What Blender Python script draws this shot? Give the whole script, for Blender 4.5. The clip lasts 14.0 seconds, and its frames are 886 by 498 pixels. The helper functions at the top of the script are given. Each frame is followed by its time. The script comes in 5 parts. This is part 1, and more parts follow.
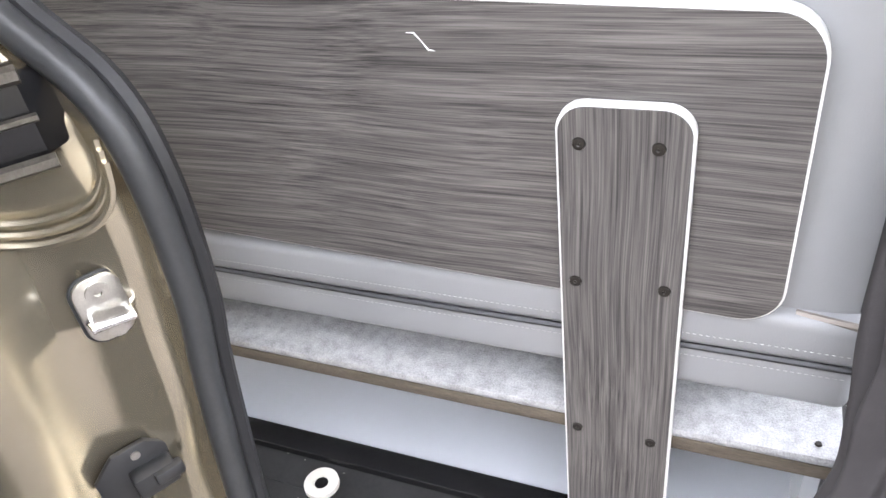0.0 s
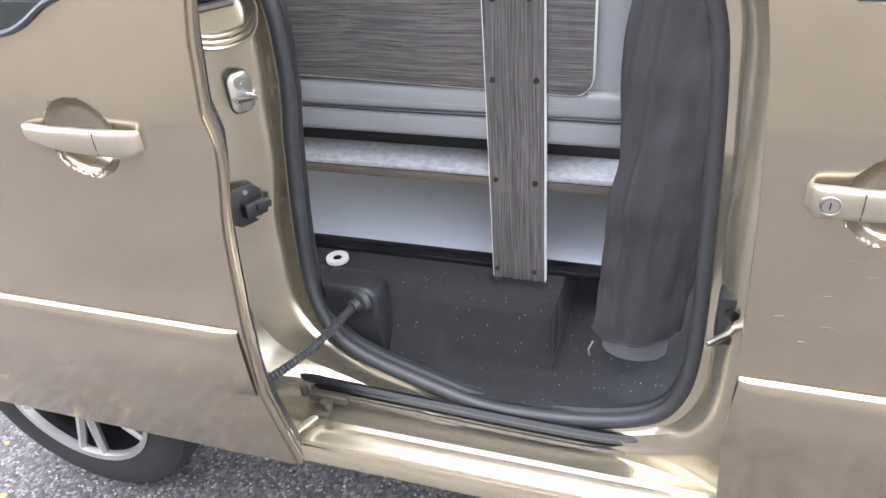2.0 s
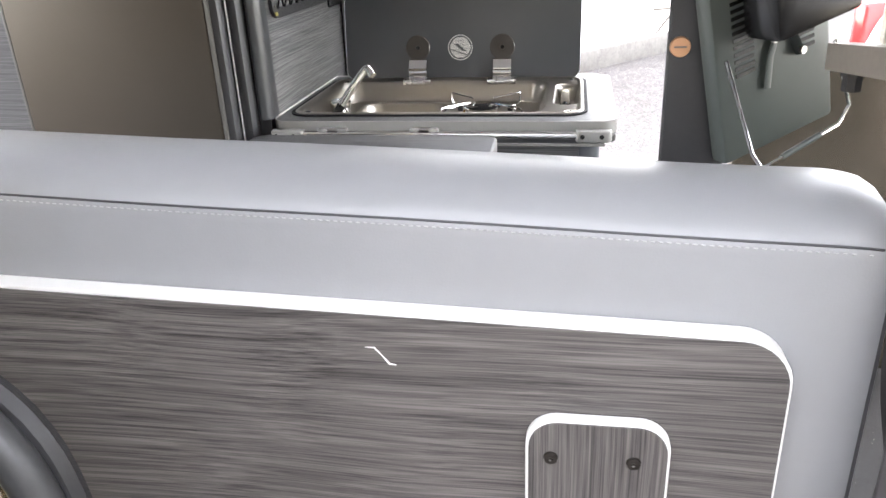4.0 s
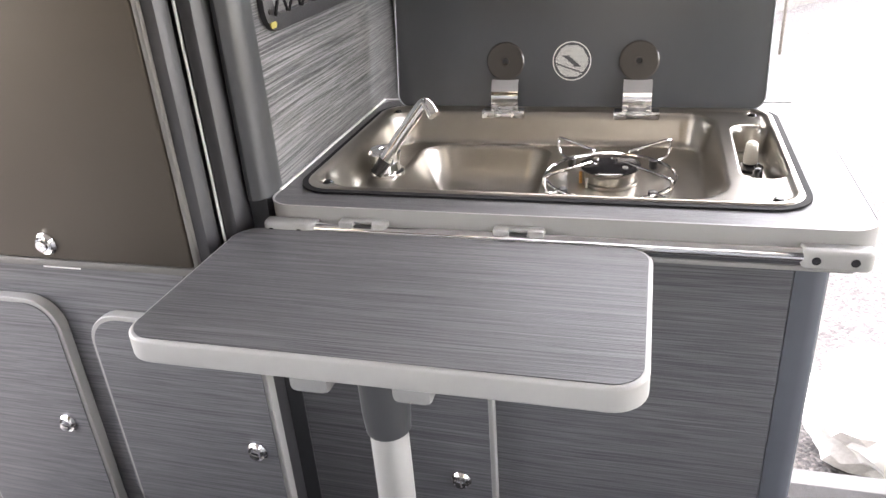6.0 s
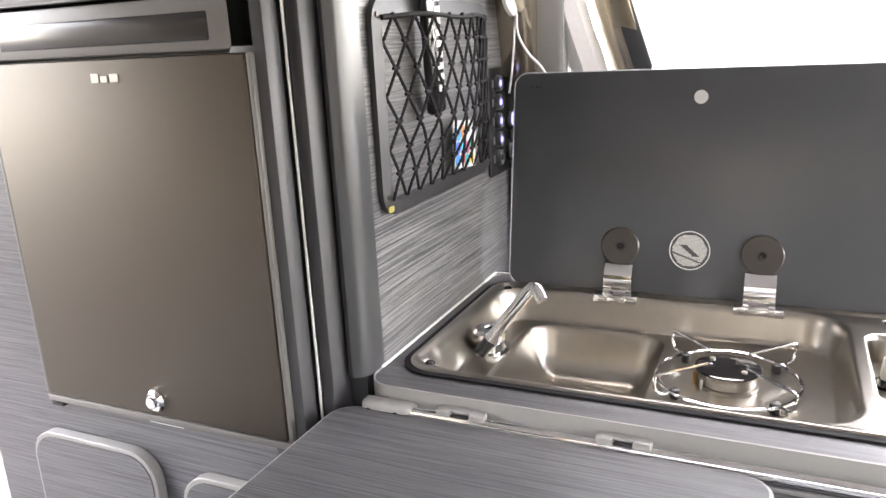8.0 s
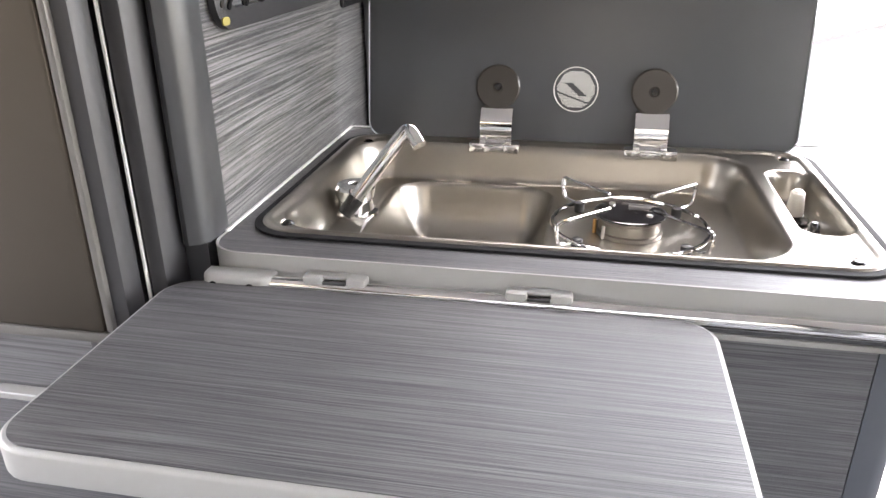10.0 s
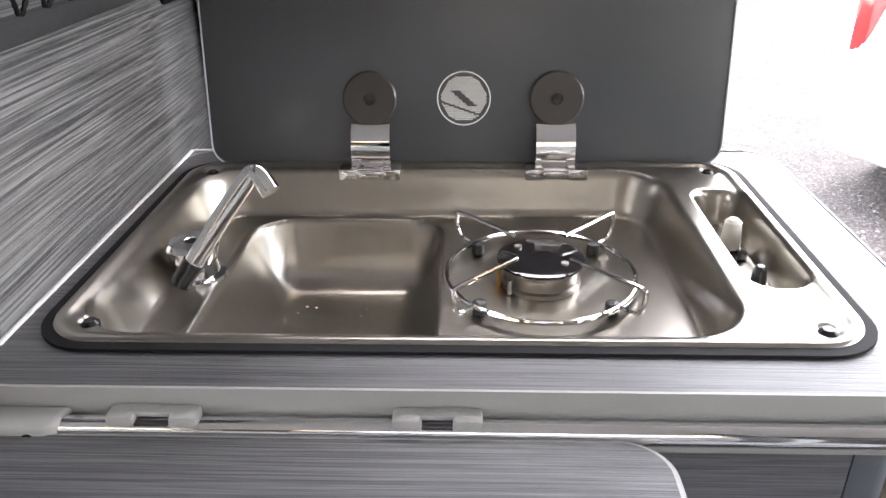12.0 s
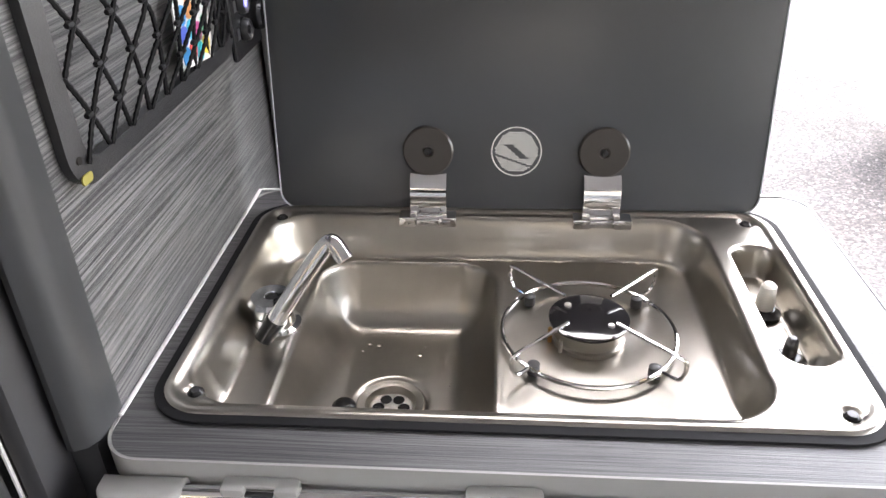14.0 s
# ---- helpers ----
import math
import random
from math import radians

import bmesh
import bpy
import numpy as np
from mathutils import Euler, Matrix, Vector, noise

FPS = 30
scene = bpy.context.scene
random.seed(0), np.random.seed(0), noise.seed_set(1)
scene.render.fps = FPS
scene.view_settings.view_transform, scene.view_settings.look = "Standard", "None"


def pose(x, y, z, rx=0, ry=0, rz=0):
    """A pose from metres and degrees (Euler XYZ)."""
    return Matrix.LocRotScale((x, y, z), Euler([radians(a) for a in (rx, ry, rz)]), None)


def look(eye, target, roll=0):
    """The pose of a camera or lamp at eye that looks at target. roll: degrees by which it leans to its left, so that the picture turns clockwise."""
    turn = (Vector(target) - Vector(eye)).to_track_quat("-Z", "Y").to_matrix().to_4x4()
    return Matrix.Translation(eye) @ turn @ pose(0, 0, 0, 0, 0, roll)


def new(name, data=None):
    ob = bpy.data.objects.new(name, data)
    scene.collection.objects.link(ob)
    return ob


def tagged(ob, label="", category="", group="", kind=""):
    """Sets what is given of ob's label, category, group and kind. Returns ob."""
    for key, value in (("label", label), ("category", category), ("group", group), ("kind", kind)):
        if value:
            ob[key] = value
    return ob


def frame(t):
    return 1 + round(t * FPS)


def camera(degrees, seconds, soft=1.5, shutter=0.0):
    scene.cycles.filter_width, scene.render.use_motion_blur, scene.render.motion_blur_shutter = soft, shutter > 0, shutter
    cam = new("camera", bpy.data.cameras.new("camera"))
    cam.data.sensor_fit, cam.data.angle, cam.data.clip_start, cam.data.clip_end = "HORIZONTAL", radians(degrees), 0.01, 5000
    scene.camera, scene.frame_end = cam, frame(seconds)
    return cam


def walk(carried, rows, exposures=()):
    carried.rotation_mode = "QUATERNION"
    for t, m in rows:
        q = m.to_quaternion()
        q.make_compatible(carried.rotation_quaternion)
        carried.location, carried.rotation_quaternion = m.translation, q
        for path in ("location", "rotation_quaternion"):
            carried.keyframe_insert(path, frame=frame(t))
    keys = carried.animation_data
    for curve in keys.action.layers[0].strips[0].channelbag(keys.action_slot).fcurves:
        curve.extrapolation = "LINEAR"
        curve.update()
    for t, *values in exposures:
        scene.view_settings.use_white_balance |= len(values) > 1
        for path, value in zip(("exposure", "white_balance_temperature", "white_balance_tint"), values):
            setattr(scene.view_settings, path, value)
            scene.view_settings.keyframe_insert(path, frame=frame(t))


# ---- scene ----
cam = camera(61.3, 14.0)
PATH = [
    (0, (0.139, -0.565, 1.465), (-0.58, 0.899, 0.307), -8.3),
    (0.5, (0.297, -0.758, 1.468), (-0.471, 0.713, 0.351), -6.0),
    (1, (0.411, -1.008, 1.472), (-0.331, 0.481, 0.363), -6.3),
    (1.5, (0.414, -1.273, 1.476), (-0.21, 0.251, 0.341), -6.5),
    (2, (0.355, -1.299, 1.528), (-0.226, 0.258, 0.416), -5.2),
    (2.5, (0.322, -1.059, 1.533), (-0.287, 0.558, 0.526), -4.0),
    (3, (0.254, -0.868, 1.572), (-0.358, 0.828, 0.707), -3.6),
    (3.4, (0.137, -0.734, 1.566), (-0.355, 1.03, 0.763), -3.1),
    (3.5, (0.105, -0.701, 1.563), (-0.333, 1.08, 0.766), -3.1),
    (3.7, (0.063, -0.628, 1.565), (-0.265, 1.178, 0.771), -2.5),
    (5.8, (-0.14, 0.1, 1.556), (-0.612, 1.821, 0.653), -4.2),
    (6, (-0.128, 0.112, 1.555), (-0.638, 1.827, 0.662), -4.2),
    (6.5, (-0.114, 0.134, 1.567), (-0.702, 1.878, 0.786), -3.8),
    (7, (-0.111, 0.15, 1.597), (-0.765, 1.932, 0.967), -3.0),
    (7.2, (-0.107, 0.15, 1.603), (-0.801, 1.936, 1.029), -2.9),
    (9.3, (-0.2, 0.144, 1.581), (-1.07, 1.867, 1.058), -2.1),
    (9.5, (-0.209, 0.177, 1.549), (-0.967, 1.93, 0.955), -2.3),
    (10, (-0.225, 0.268, 1.497), (-0.579, 2.063, 0.688), -0.5),
    (10.5, (-0.212, 0.397, 1.471), (-0.371, 2.173, 0.565), -0.7),
    (11, (-0.217, 0.457, 1.463), (-0.318, 2.234, 0.551), -0.5),
    (11.5, (-0.223, 0.467, 1.481), (-0.312, 2.254, 0.588), -0.9),
    (12, (-0.234, 0.461, 1.51), (-0.307, 2.244, 0.608), -0.8),
    (12.5, (-0.246, 0.473, 1.545), (-0.314, 2.221, 0.576), -0.6),
    (13, (-0.255, 0.485, 1.608), (-0.335, 2.215, 0.607), -0.8),
    (13.5, (-0.263, 0.471, 1.634), (-0.367, 2.202, 0.638), -0.9),
    (14, (-0.264, 0.457, 1.634), (-0.401, 2.167, 0.606), -1.3),
]
walk(cam, [(t, look(e, g, r)) for t, e, g, r in PATH],
     [(0.0, 4.6, 7000, 12), (0.5, 4.7, 7000, 12), (1.0, 4.65, 7000, 12), (1.5, 4.15, 6650, 12), (2.3, 4.1, 6600, 12), (3.0, 4.45, 6850, 12), (3.5, 4.4, 7000, 12), (6.0, 4.8, 7350, 16), (9.5, 4.9, 7350, 16), (10.5, 4.75, 7200, 15), (11.0, 4.55, 7150, 15), (11.5, 4.45, 7100, 15), (14.0, 4.55, 7100, 15)])

# ---------- world and light ----------
world = bpy.data.worlds.new("sky")
scene.world = world
world.use_nodes = True
wn = world.node_tree.nodes
sky = wn.new("ShaderNodeTexSky")
sky.sky_type, sky.sun_disc = "NISHITA", False
sky.sun_elevation, sky.sun_rotation = radians(78), radians(20)
sky.air_density, sky.dust_density, sky.ozone_density = 1.0, 0.8, 1.0
wn["Background"].inputs[1].default_value = 0.15
haze = wn.new("ShaderNodeHueSaturation")
haze.inputs["Saturation"].default_value = 0.38
world.node_tree.links.new(sky.outputs[0], haze.inputs["Color"])
world.node_tree.links.new(haze.outputs[0], wn["Background"].inputs[0])
sun = new("sun", bpy.data.lights.new("sun", "SUN"))
sun.data.energy, sun.data.angle, sun.data.color = 0.25, radians(70), (1.0, 0.96, 0.9)
sun.matrix_world = look((0.22, 0.60, 3.0), (0, 0, 0))


# ---------- materials ----------
def mat(name, color=(0.5, 0.5, 0.5), rough=0.5, metal=0.0, var=0.0, vscale=8.0, bump=0.0, bscale=200.0, stretch=(1, 1, 1),
        coat=0.0, spec=0.5, dark=None, rvar=0.0, specks=0.0, ramp=(0.3, 0.7), second=7.3):
    """A principled surface: two scales of noise in colour and roughness, and a fine relief."""
    m = bpy.data.materials.new(name)
    m.use_nodes = True
    n, l = m.node_tree.nodes, m.node_tree.links
    b = n["Principled BSDF"]
    b.inputs["Roughness"].default_value = rough
    b.inputs["Metallic"].default_value = metal
    b.inputs["Coat Weight"].default_value = coat
    b.inputs["Coat Roughness"].default_value = 0.05
    b.inputs["Specular IOR Level"].default_value = spec
    b.inputs["Base Color"].default_value = (*color, 1)
    co = n.new("ShaderNodeTexCoord")
    mp = n.new("ShaderNodeMapping")
    mp.inputs["Scale"].default_value = stretch
    l.new(co.outputs["Object"], mp.inputs["Vector"])

    def tex(scale, detail=6, rg=0.6):
        t = n.new("ShaderNodeTexNoise")
        t.inputs["Scale"].default_value, t.inputs["Detail"].default_value, t.inputs["Roughness"].default_value = scale, detail, rg
        l.new(mp.outputs[0], t.inputs["Vector"])
        return t
    if var or dark:
        t, t2 = tex(vscale), tex(vscale * second, 3)
        add = n.new("ShaderNodeMath")
        add.operation = "MULTIPLY_ADD"
        add.inputs[1].default_value = 0.45
        l.new(t2.outputs[0], add.inputs[0])
        mul = n.new("ShaderNodeMath")
        mul.operation = "MULTIPLY"
        mul.inputs[1].default_value = 0.55
        l.new(t.outputs[0], mul.inputs[0])
        l.new(mul.outputs[0], add.inputs[2])
        r = n.new("ShaderNodeValToRGB")
        d = dark or tuple(c * (1 - var) for c in color)
        r.color_ramp.elements[0].position, r.color_ramp.elements[1].position = ramp
        r.color_ramp.elements[0].color, r.color_ramp.elements[1].color = (*d, 1), (*color, 1)
        l.new(add.outputs[0], r.inputs[0])
        out = r.outputs[0]
        if specks:
            v = n.new("ShaderNodeTexVoronoi")
            v.inputs["Scale"].default_value = 75
            l.new(co.outputs["Object"], v.inputs["Vector"])
            k = n.new("ShaderNodeMath")
            k.operation, k.inputs[1].default_value = "LESS_THAN", 0.075
            l.new(v.outputs["Distance"], k.inputs[0])
            k2 = n.new("ShaderNodeSeparateColor")
            l.new(v.outputs["Color"], k2.inputs[0])
            k3 = n.new("ShaderNodeMath")
            k3.operation, k3.inputs[1].default_value = "LESS_THAN", specks
            l.new(k2.outputs[0], k3.inputs[0])
            k4 = n.new("ShaderNodeMath")
            k4.operation = "MULTIPLY"
            l.new(k.outputs[0], k4.inputs[0])
            l.new(k3.outputs[0], k4.inputs[1])
            mx = n.new("ShaderNodeMixRGB")
            mx.inputs[2].default_value = (0.35, 0.34, 0.32, 1)
            l.new(k4.outputs[0], mx.inputs[0])
            l.new(out, mx.inputs[1])
            out = mx.outputs[0]
        l.new(out, b.inputs["Base Color"])
        if rvar:
            rr = n.new("ShaderNodeMapRange")
            rr.inputs["To Min"].default_value, rr.inputs["To Max"].default_value = max(0.02, rough - rvar), min(1, rough + rvar)
            l.new(add.outputs[0], rr.inputs["Value"])
            l.new(rr.outputs[0], b.inputs["Roughness"])
    if bump:
        t = tex(bscale, 4)
        bp = n.new("ShaderNodeBump")
        bp.inputs["Strength"].default_value, bp.inputs["Distance"].default_value = bump, 0.002
        l.new(t.outputs[0], bp.inputs["Height"])
        l.new(bp.outputs[0], b.inputs["Normal"])
    return m


def wood(name, along, light, dark, rough=0.42, vscale=1.7, ramp=(0.38, 0.63), second=2.7, warp=0.016, stretch=1.9):
    """Charcoal laminate with fine streaks that run along one axis."""
    st = [165.0, 165.0, 165.0]
    st["xyz".index(along)] = stretch
    m = mat(name, light, rough, var=0.5, vscale=vscale, dark=dark, stretch=tuple(st), bump=0.3, bscale=vscale * 1.6, rvar=0.1, ramp=ramp, second=second)
    n, l = m.node_tree.nodes, m.node_tree.links
    co, mp = n["Texture Coordinate"], n["Mapping"]
    wave = n.new("ShaderNodeTexNoise")              # slow waviness of the grain
    wave.inputs["Scale"].default_value, wave.inputs["Detail"].default_value = 3.5, 1.0
    l.new(co.outputs["Object"], wave.inputs["Vector"])
    off = n.new("ShaderNodeVectorMath")
    off.operation = "MULTIPLY_ADD"
    off.inputs[1].default_value = (warp, warp, warp)
    l.new(wave.outputs["Color"], off.inputs[0])
    l.new(co.outputs["Object"], off.inputs[2])
    l.new(off.outputs[0], mp.inputs["Vector"])
    return m


WOOD_L, WOOD_D = (0.180, 0.166, 0.158), (0.036, 0.033, 0.033)
M = {
    "paint": mat("champagne_paint", (0.43, 0.37, 0.285), 0.15, 0.85, var=0.10, vscale=3, coat=0.5),
    # body champagne made paler, standing in for bright light on jamb and sill
    "paint_worn_lit": mat("champagne_jamb_lit_paint", (0.53, 0.47, 0.36), 0.25, 0.85, var=0.14, vscale=5, coat=0.4),
    "rubber": mat("black_rubber", (0.048, 0.049, 0.051), 0.42, var=0.3, vscale=30, bump=0.1, bscale=300),
    "trim": mat("black_plastic", (0.028, 0.028, 0.03), 0.45, var=0.25, vscale=20, bump=0.2, bscale=700),
    "carpet": mat("black_carpet", (0.026, 0.026, 0.0275), 0.95, var=0.5, vscale=25, bump=0.9, bscale=500, specks=0.7),
    "felt": mat("grey_felt", (0.52, 0.52, 0.525), 0.95, var=0.6, vscale=60, bump=1.0, bscale=420),
    "raw": mat("raw_plywood", (0.16, 0.13, 0.10), 0.85, var=0.6, vscale=25, bump=0.5, bscale=160, stretch=(1, 1, 6)),
    "vinyl": mat("grey_vinyl", (0.285, 0.287, 0.296), 0.34, var=0.07, vscale=4, bump=0.12, bscale=420, rvar=0.06),
    "vinyl_dark": mat("dark_piping", (0.05, 0.05, 0.055), 0.5, var=0.2),
    "thread": mat("pale_thread", (0.42, 0.42, 0.42), 0.8, var=0.1),
    "panelwhite": mat("pale_grey_board", (0.50, 0.52, 0.56), 0.32, var=0.06, vscale=5, bump=0.05),
    "edge": mat("white_edging", (0.78, 0.77, 0.75), 0.4, var=0.05, vscale=12),
    "greyedge": mat("light_grey_moulding", (0.28, 0.275, 0.262), 0.42, var=0.06, vscale=12, bump=0.05),
    "woodx": wood("charcoal_oak_across", "x", WOOD_L, WOOD_D),
    "woodz": wood("charcoal_oak_upright", "z", WOOD_L, WOOD_D),
    # one laminate toned by facing: tops darkened, sides lightened in place of light
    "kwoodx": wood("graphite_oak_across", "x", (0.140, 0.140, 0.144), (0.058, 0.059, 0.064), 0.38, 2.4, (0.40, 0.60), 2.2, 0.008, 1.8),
    "ktop": wood("graphite_oak_top_shaded", "x", (0.105, 0.103, 0.104), (0.026, 0.026, 0.028), 0.42, 2.8, (0.42, 0.60), 2.2, 0.006, 1.6),
    "kwoody": wood("graphite_oak_deep_lit", "y", (0.200, 0.198, 0.195), (0.042, 0.042, 0.045), 0.34, 2.7, (0.43, 0.59), 1.8, 0.009, 1.1),
    "screw": mat("dark_screw", (0.06, 0.055, 0.05), 0.32, 0.8, var=0.3, vscale=200),
    "steel": mat("brushed_steel", (0.42, 0.395, 0.352), 0.28, 1.0, var=0.10, vscale=9),
    "chrome": mat("chrome", (0.78, 0.78, 0.78), 0.06, 1.0),
    "alu": mat("grey_metallic_post", (0.075, 0.077, 0.080), 0.30, 0.5, var=0.1, vscale=3),
    "upright": mat("satin_black_upright", (0.034, 0.034, 0.036), 0.5, var=0.15, vscale=12, bump=0.05),
    "cornerpost": mat("blue_grey_corner_post", (0.085, 0.092, 0.105), 0.38, 0.2, var=0.1, vscale=6),
    "zinc": mat("zinc_metal", (0.66, 0.64, 0.60), 0.35, 1.0, var=0.25, vscale=60),
    "dirtymetal": mat("greasy_metal", (0.16, 0.145, 0.125), 0.45, 0.7, var=0.6, vscale=50, bump=0.3, bscale=160),
    "lid": mat("black_safety_glass", (0.052, 0.056, 0.062), 0.32, spec=0.9, var=0.1, vscale=5),
    "smoke": mat("smoked_disc", (0.055, 0.048, 0.042), 0.3),
    "print": mat("white_print", (0.86, 0.85, 0.82), 0.45),
    "fridge": mat("dark_steel_fridge", (0.092, 0.079, 0.064), 0.5, 0.8, var=0.08, vscale=3, rvar=0.05, bump=0.05, bscale=600),
    "fridgeframe": mat("taupe_plastic", (0.13, 0.125, 0.115), 0.4, var=0.1),
    "fabric": mat("charcoal_cloth", (0.046, 0.042, 0.045), 0.7, var=0.25, vscale=10, bump=0.35, bscale=700),
    "lining": mat("grey_lining", (0.16, 0.165, 0.175), 0.5, var=0.3, vscale=40),
    "black": mat("gloss_black", (0.012, 0.012, 0.013), 0.25, var=0.1),
    "enamel": mat("black_enamel", (0.012, 0.011, 0.012), 0.1, coat=0.5),
    "tv": mat("dark_green_grey_plastic", (0.055, 0.065, 0.06), 0.4, var=0.1, bump=0.1, bscale=500),
    "armmetal": mat("bronze_grey_metal", (0.22, 0.19, 0.165), 0.45, 0.4, var=0.15, vscale=20),
    "brass": mat("brass", (0.55, 0.32, 0.12), 0.35, 1.0),
    "copper": mat("copper", (0.62, 0.36, 0.22), 0.4, 0.8),
    "cream": mat("cream_plastic", (0.70, 0.67, 0.60), 0.35),
    "handle": mat("champagne_handle", (0.40, 0.355, 0.285), 0.36, 0.7, coat=0.2, var=0.05),
    "tyre": mat("tyre_rubber", (0.025, 0.025, 0.026), 0.8, var=0.4, vscale=30, bump=0.4, bscale=120),
    "alloy": mat("alloy", (0.55, 0.54, 0.52), 0.35, 0.8, var=0.1),
    "headliner": mat("pale_headliner", (0.72, 0.71, 0.70), 0.9, var=0.1, vscale=20, bump=0.2),
    "whitepaint": mat("white_car_paint", (0.82, 0.82, 0.82), 0.25, coat=0.5, var=0.03),
    "render": mat("white_render", (0.80, 0.79, 0.77), 0.85, var=0.06, vscale=2, bump=0.2, bscale=60),
    "red": mat("red_lens", (0.45, 0.02, 0.02), 0.15, coat=0.4),
    "plug": mat("white_plastic", (0.72, 0.72, 0.70), 0.4),
    "timber": mat("orange_timber", (0.40, 0.2, 0.10), 0.7, var=0.4, vscale=10),
    "kerb": mat("weathered_kerb", (0.16, 0.15, 0.14), 0.9, var=0.5, vscale=10),
    "blue_led": None,
    "cord": mat("black_cord", (0.008, 0.008, 0.009), 0.75, spec=0.2),
    "greytrim": mat("grey_inner_trim", (0.22, 0.22, 0.215), 0.7, var=0.1, bump=0.2),
}

M["ktop"].node_tree.nodes["Principled BSDF"].inputs["Specular IOR Level"].default_value = 0.65


def glowing(name, color, strength):
    m = mat(name, (0.1, 0.1, 0.2), 0.3)
    b = m.node_tree.nodes["Principled BSDF"]
    b.inputs["Emission Color"].default_value = (*color, 1)
    b.inputs["Emission Strength"].default_value = strength
    return m


M["blue_led"] = glowing("blue_led", (0.3, 0.3, 1.0), 0.10)


def glass_mat():
    m = mat("tinted_glass", (0.35, 0.4, 0.38), 0.02)
    b = m.node_tree.nodes["Principled BSDF"]
    b.inputs["Transmission Weight"].default_value = 1.0
    return m


M["glass"] = glass_mat()
M["privacy"] = mat("privacy_glass", (0.012, 0.016, 0.015), 0.04, coat=0.5)
M["clear"] = glass_mat()
M["clear"].node_tree.nodes["Principled BSDF"].inputs["Base Color"].default_value = (0.95, 0.96, 0.96, 1)


def gravel_mat():
    m = bpy.data.materials.new("grey_gravel")
    m.use_nodes = True
    n, l = m.node_tree.nodes, m.node_tree.links
    b = n["Principled BSDF"]
    b.inputs["Roughness"].default_value = 0.9
    co = n.new("ShaderNodeTexCoord")
    v = n.new("ShaderNodeTexVoronoi")
    v.inputs["Scale"].default_value = 100
    l.new(co.outputs["Object"], v.inputs["Vector"])
    big = n.new("ShaderNodeTexNoise")
    big.inputs["Scale"].default_value, big.inputs["Detail"].default_value = 2.5, 6
    l.new(co.outputs["Object"], big.inputs["Vector"])
    sep = n.new("ShaderNodeSeparateColor")
    l.new(v.outputs["Color"], sep.inputs[0])
    r = n.new("ShaderNodeValToRGB")
    e = r.color_ramp.elements
    e[0].position, e[0].color = 0.0, (0.035, 0.034, 0.036, 1)
    e[1].position, e[1].color = 1.0, (0.18, 0.168, 0.166, 1)
    for p, c in ((0.55, (0.072, 0.068, 0.070, 1)), (0.9, (0.12, 0.108, 0.104, 1))):
        k = e.new(p)
        k.color = c
    l.new(sep.outputs[0], r.inputs[0])
    mx = n.new("ShaderNodeMixRGB")
    mx.blend_type = "MULTIPLY"
    mx.inputs[0].default_value = 0.7
    l.new(r.outputs[0], mx.inputs[1])
    r2 = n.new("ShaderNodeValToRGB")
    r2.color_ramp.elements[0].position, r2.color_ramp.elements[1].position = 0.3, 0.7
    r2.color_ramp.elements[0].color, r2.color_ramp.elements[1].color = (0.55, 0.52, 0.5, 1), (1, 1, 1, 1)
    l.new(big.outputs[0], r2.inputs[0])
    l.new(r2.outputs[0], mx.inputs[2])
    l.new(mx.outputs[0], b.inputs["Base Color"])
    bp = n.new("ShaderNodeBump")
    bp.inputs["Strength"].default_value, bp.inputs["Distance"].default_value = 0.8, 0.006
    bp.invert = True
    l.new(v.outputs["Distance"], bp.inputs["Height"])
    l.new(bp.outputs[0], b.inputs["Normal"])
    return m


M["gravel"] = gravel_mat()


# ---------- mesh helpers ----------
def thing(name, label, category, group="", at=(0, 0, 0)):
    ob = new(name)
    ob.empty_display_size = 0.02
    ob.location = at
    return tagged(ob, label, category, group)


def link(name, me, material, parent=None, label="", sharp=35):
    me.materials.append(material)
    me.polygons.foreach_set("use_smooth", [True] * len(me.polygons))
    me.set_sharp_from_angle(angle=radians(sharp))
    ob = new(name, me)
    if parent:
        ob.parent = parent
        ob.matrix_parent_inverse = Matrix.Translation(-parent.location) if parent.type == "EMPTY" else Matrix()
    if label:
        ob["label"] = label
    return ob


def part(name, bm, material, parent=None, label="", sharp=35):
    bmesh.ops.recalc_face_normals(bm, faces=bm.faces)
    me = bpy.data.meshes.new(name)
    bm.to_mesh(me)
    bm.free()
    return link(name, me, material, parent, label, sharp)


def box(x0, x1, y0, y1, z0, z1, r=0.0, seg=2, m=None):
    bm = bmesh.new()
    bmesh.ops.create_cube(bm, size=1)
    for v in bm.verts:
        v.co = Vector(((x0 + x1) / 2 + v.co.x * (x1 - x0), (y0 + y1) / 2 + v.co.y * (y1 - y0), (z0 + z1) / 2 + v.co.z * (z1 - z0)))
    if r:
        bmesh.ops.bevel(bm, geom=list(bm.edges), offset=r, segments=seg, profile=0.5, affect="EDGES")
    if m:
        bm.transform(m)
    return bm


def merge(*bms):
    out = bms[0]
    for b in bms[1:]:
        me = bpy.data.meshes.new("tmp")
        b.to_mesh(me)
        b.free()
        out.from_mesh(me)
        bpy.data.meshes.remove(me)
    return out


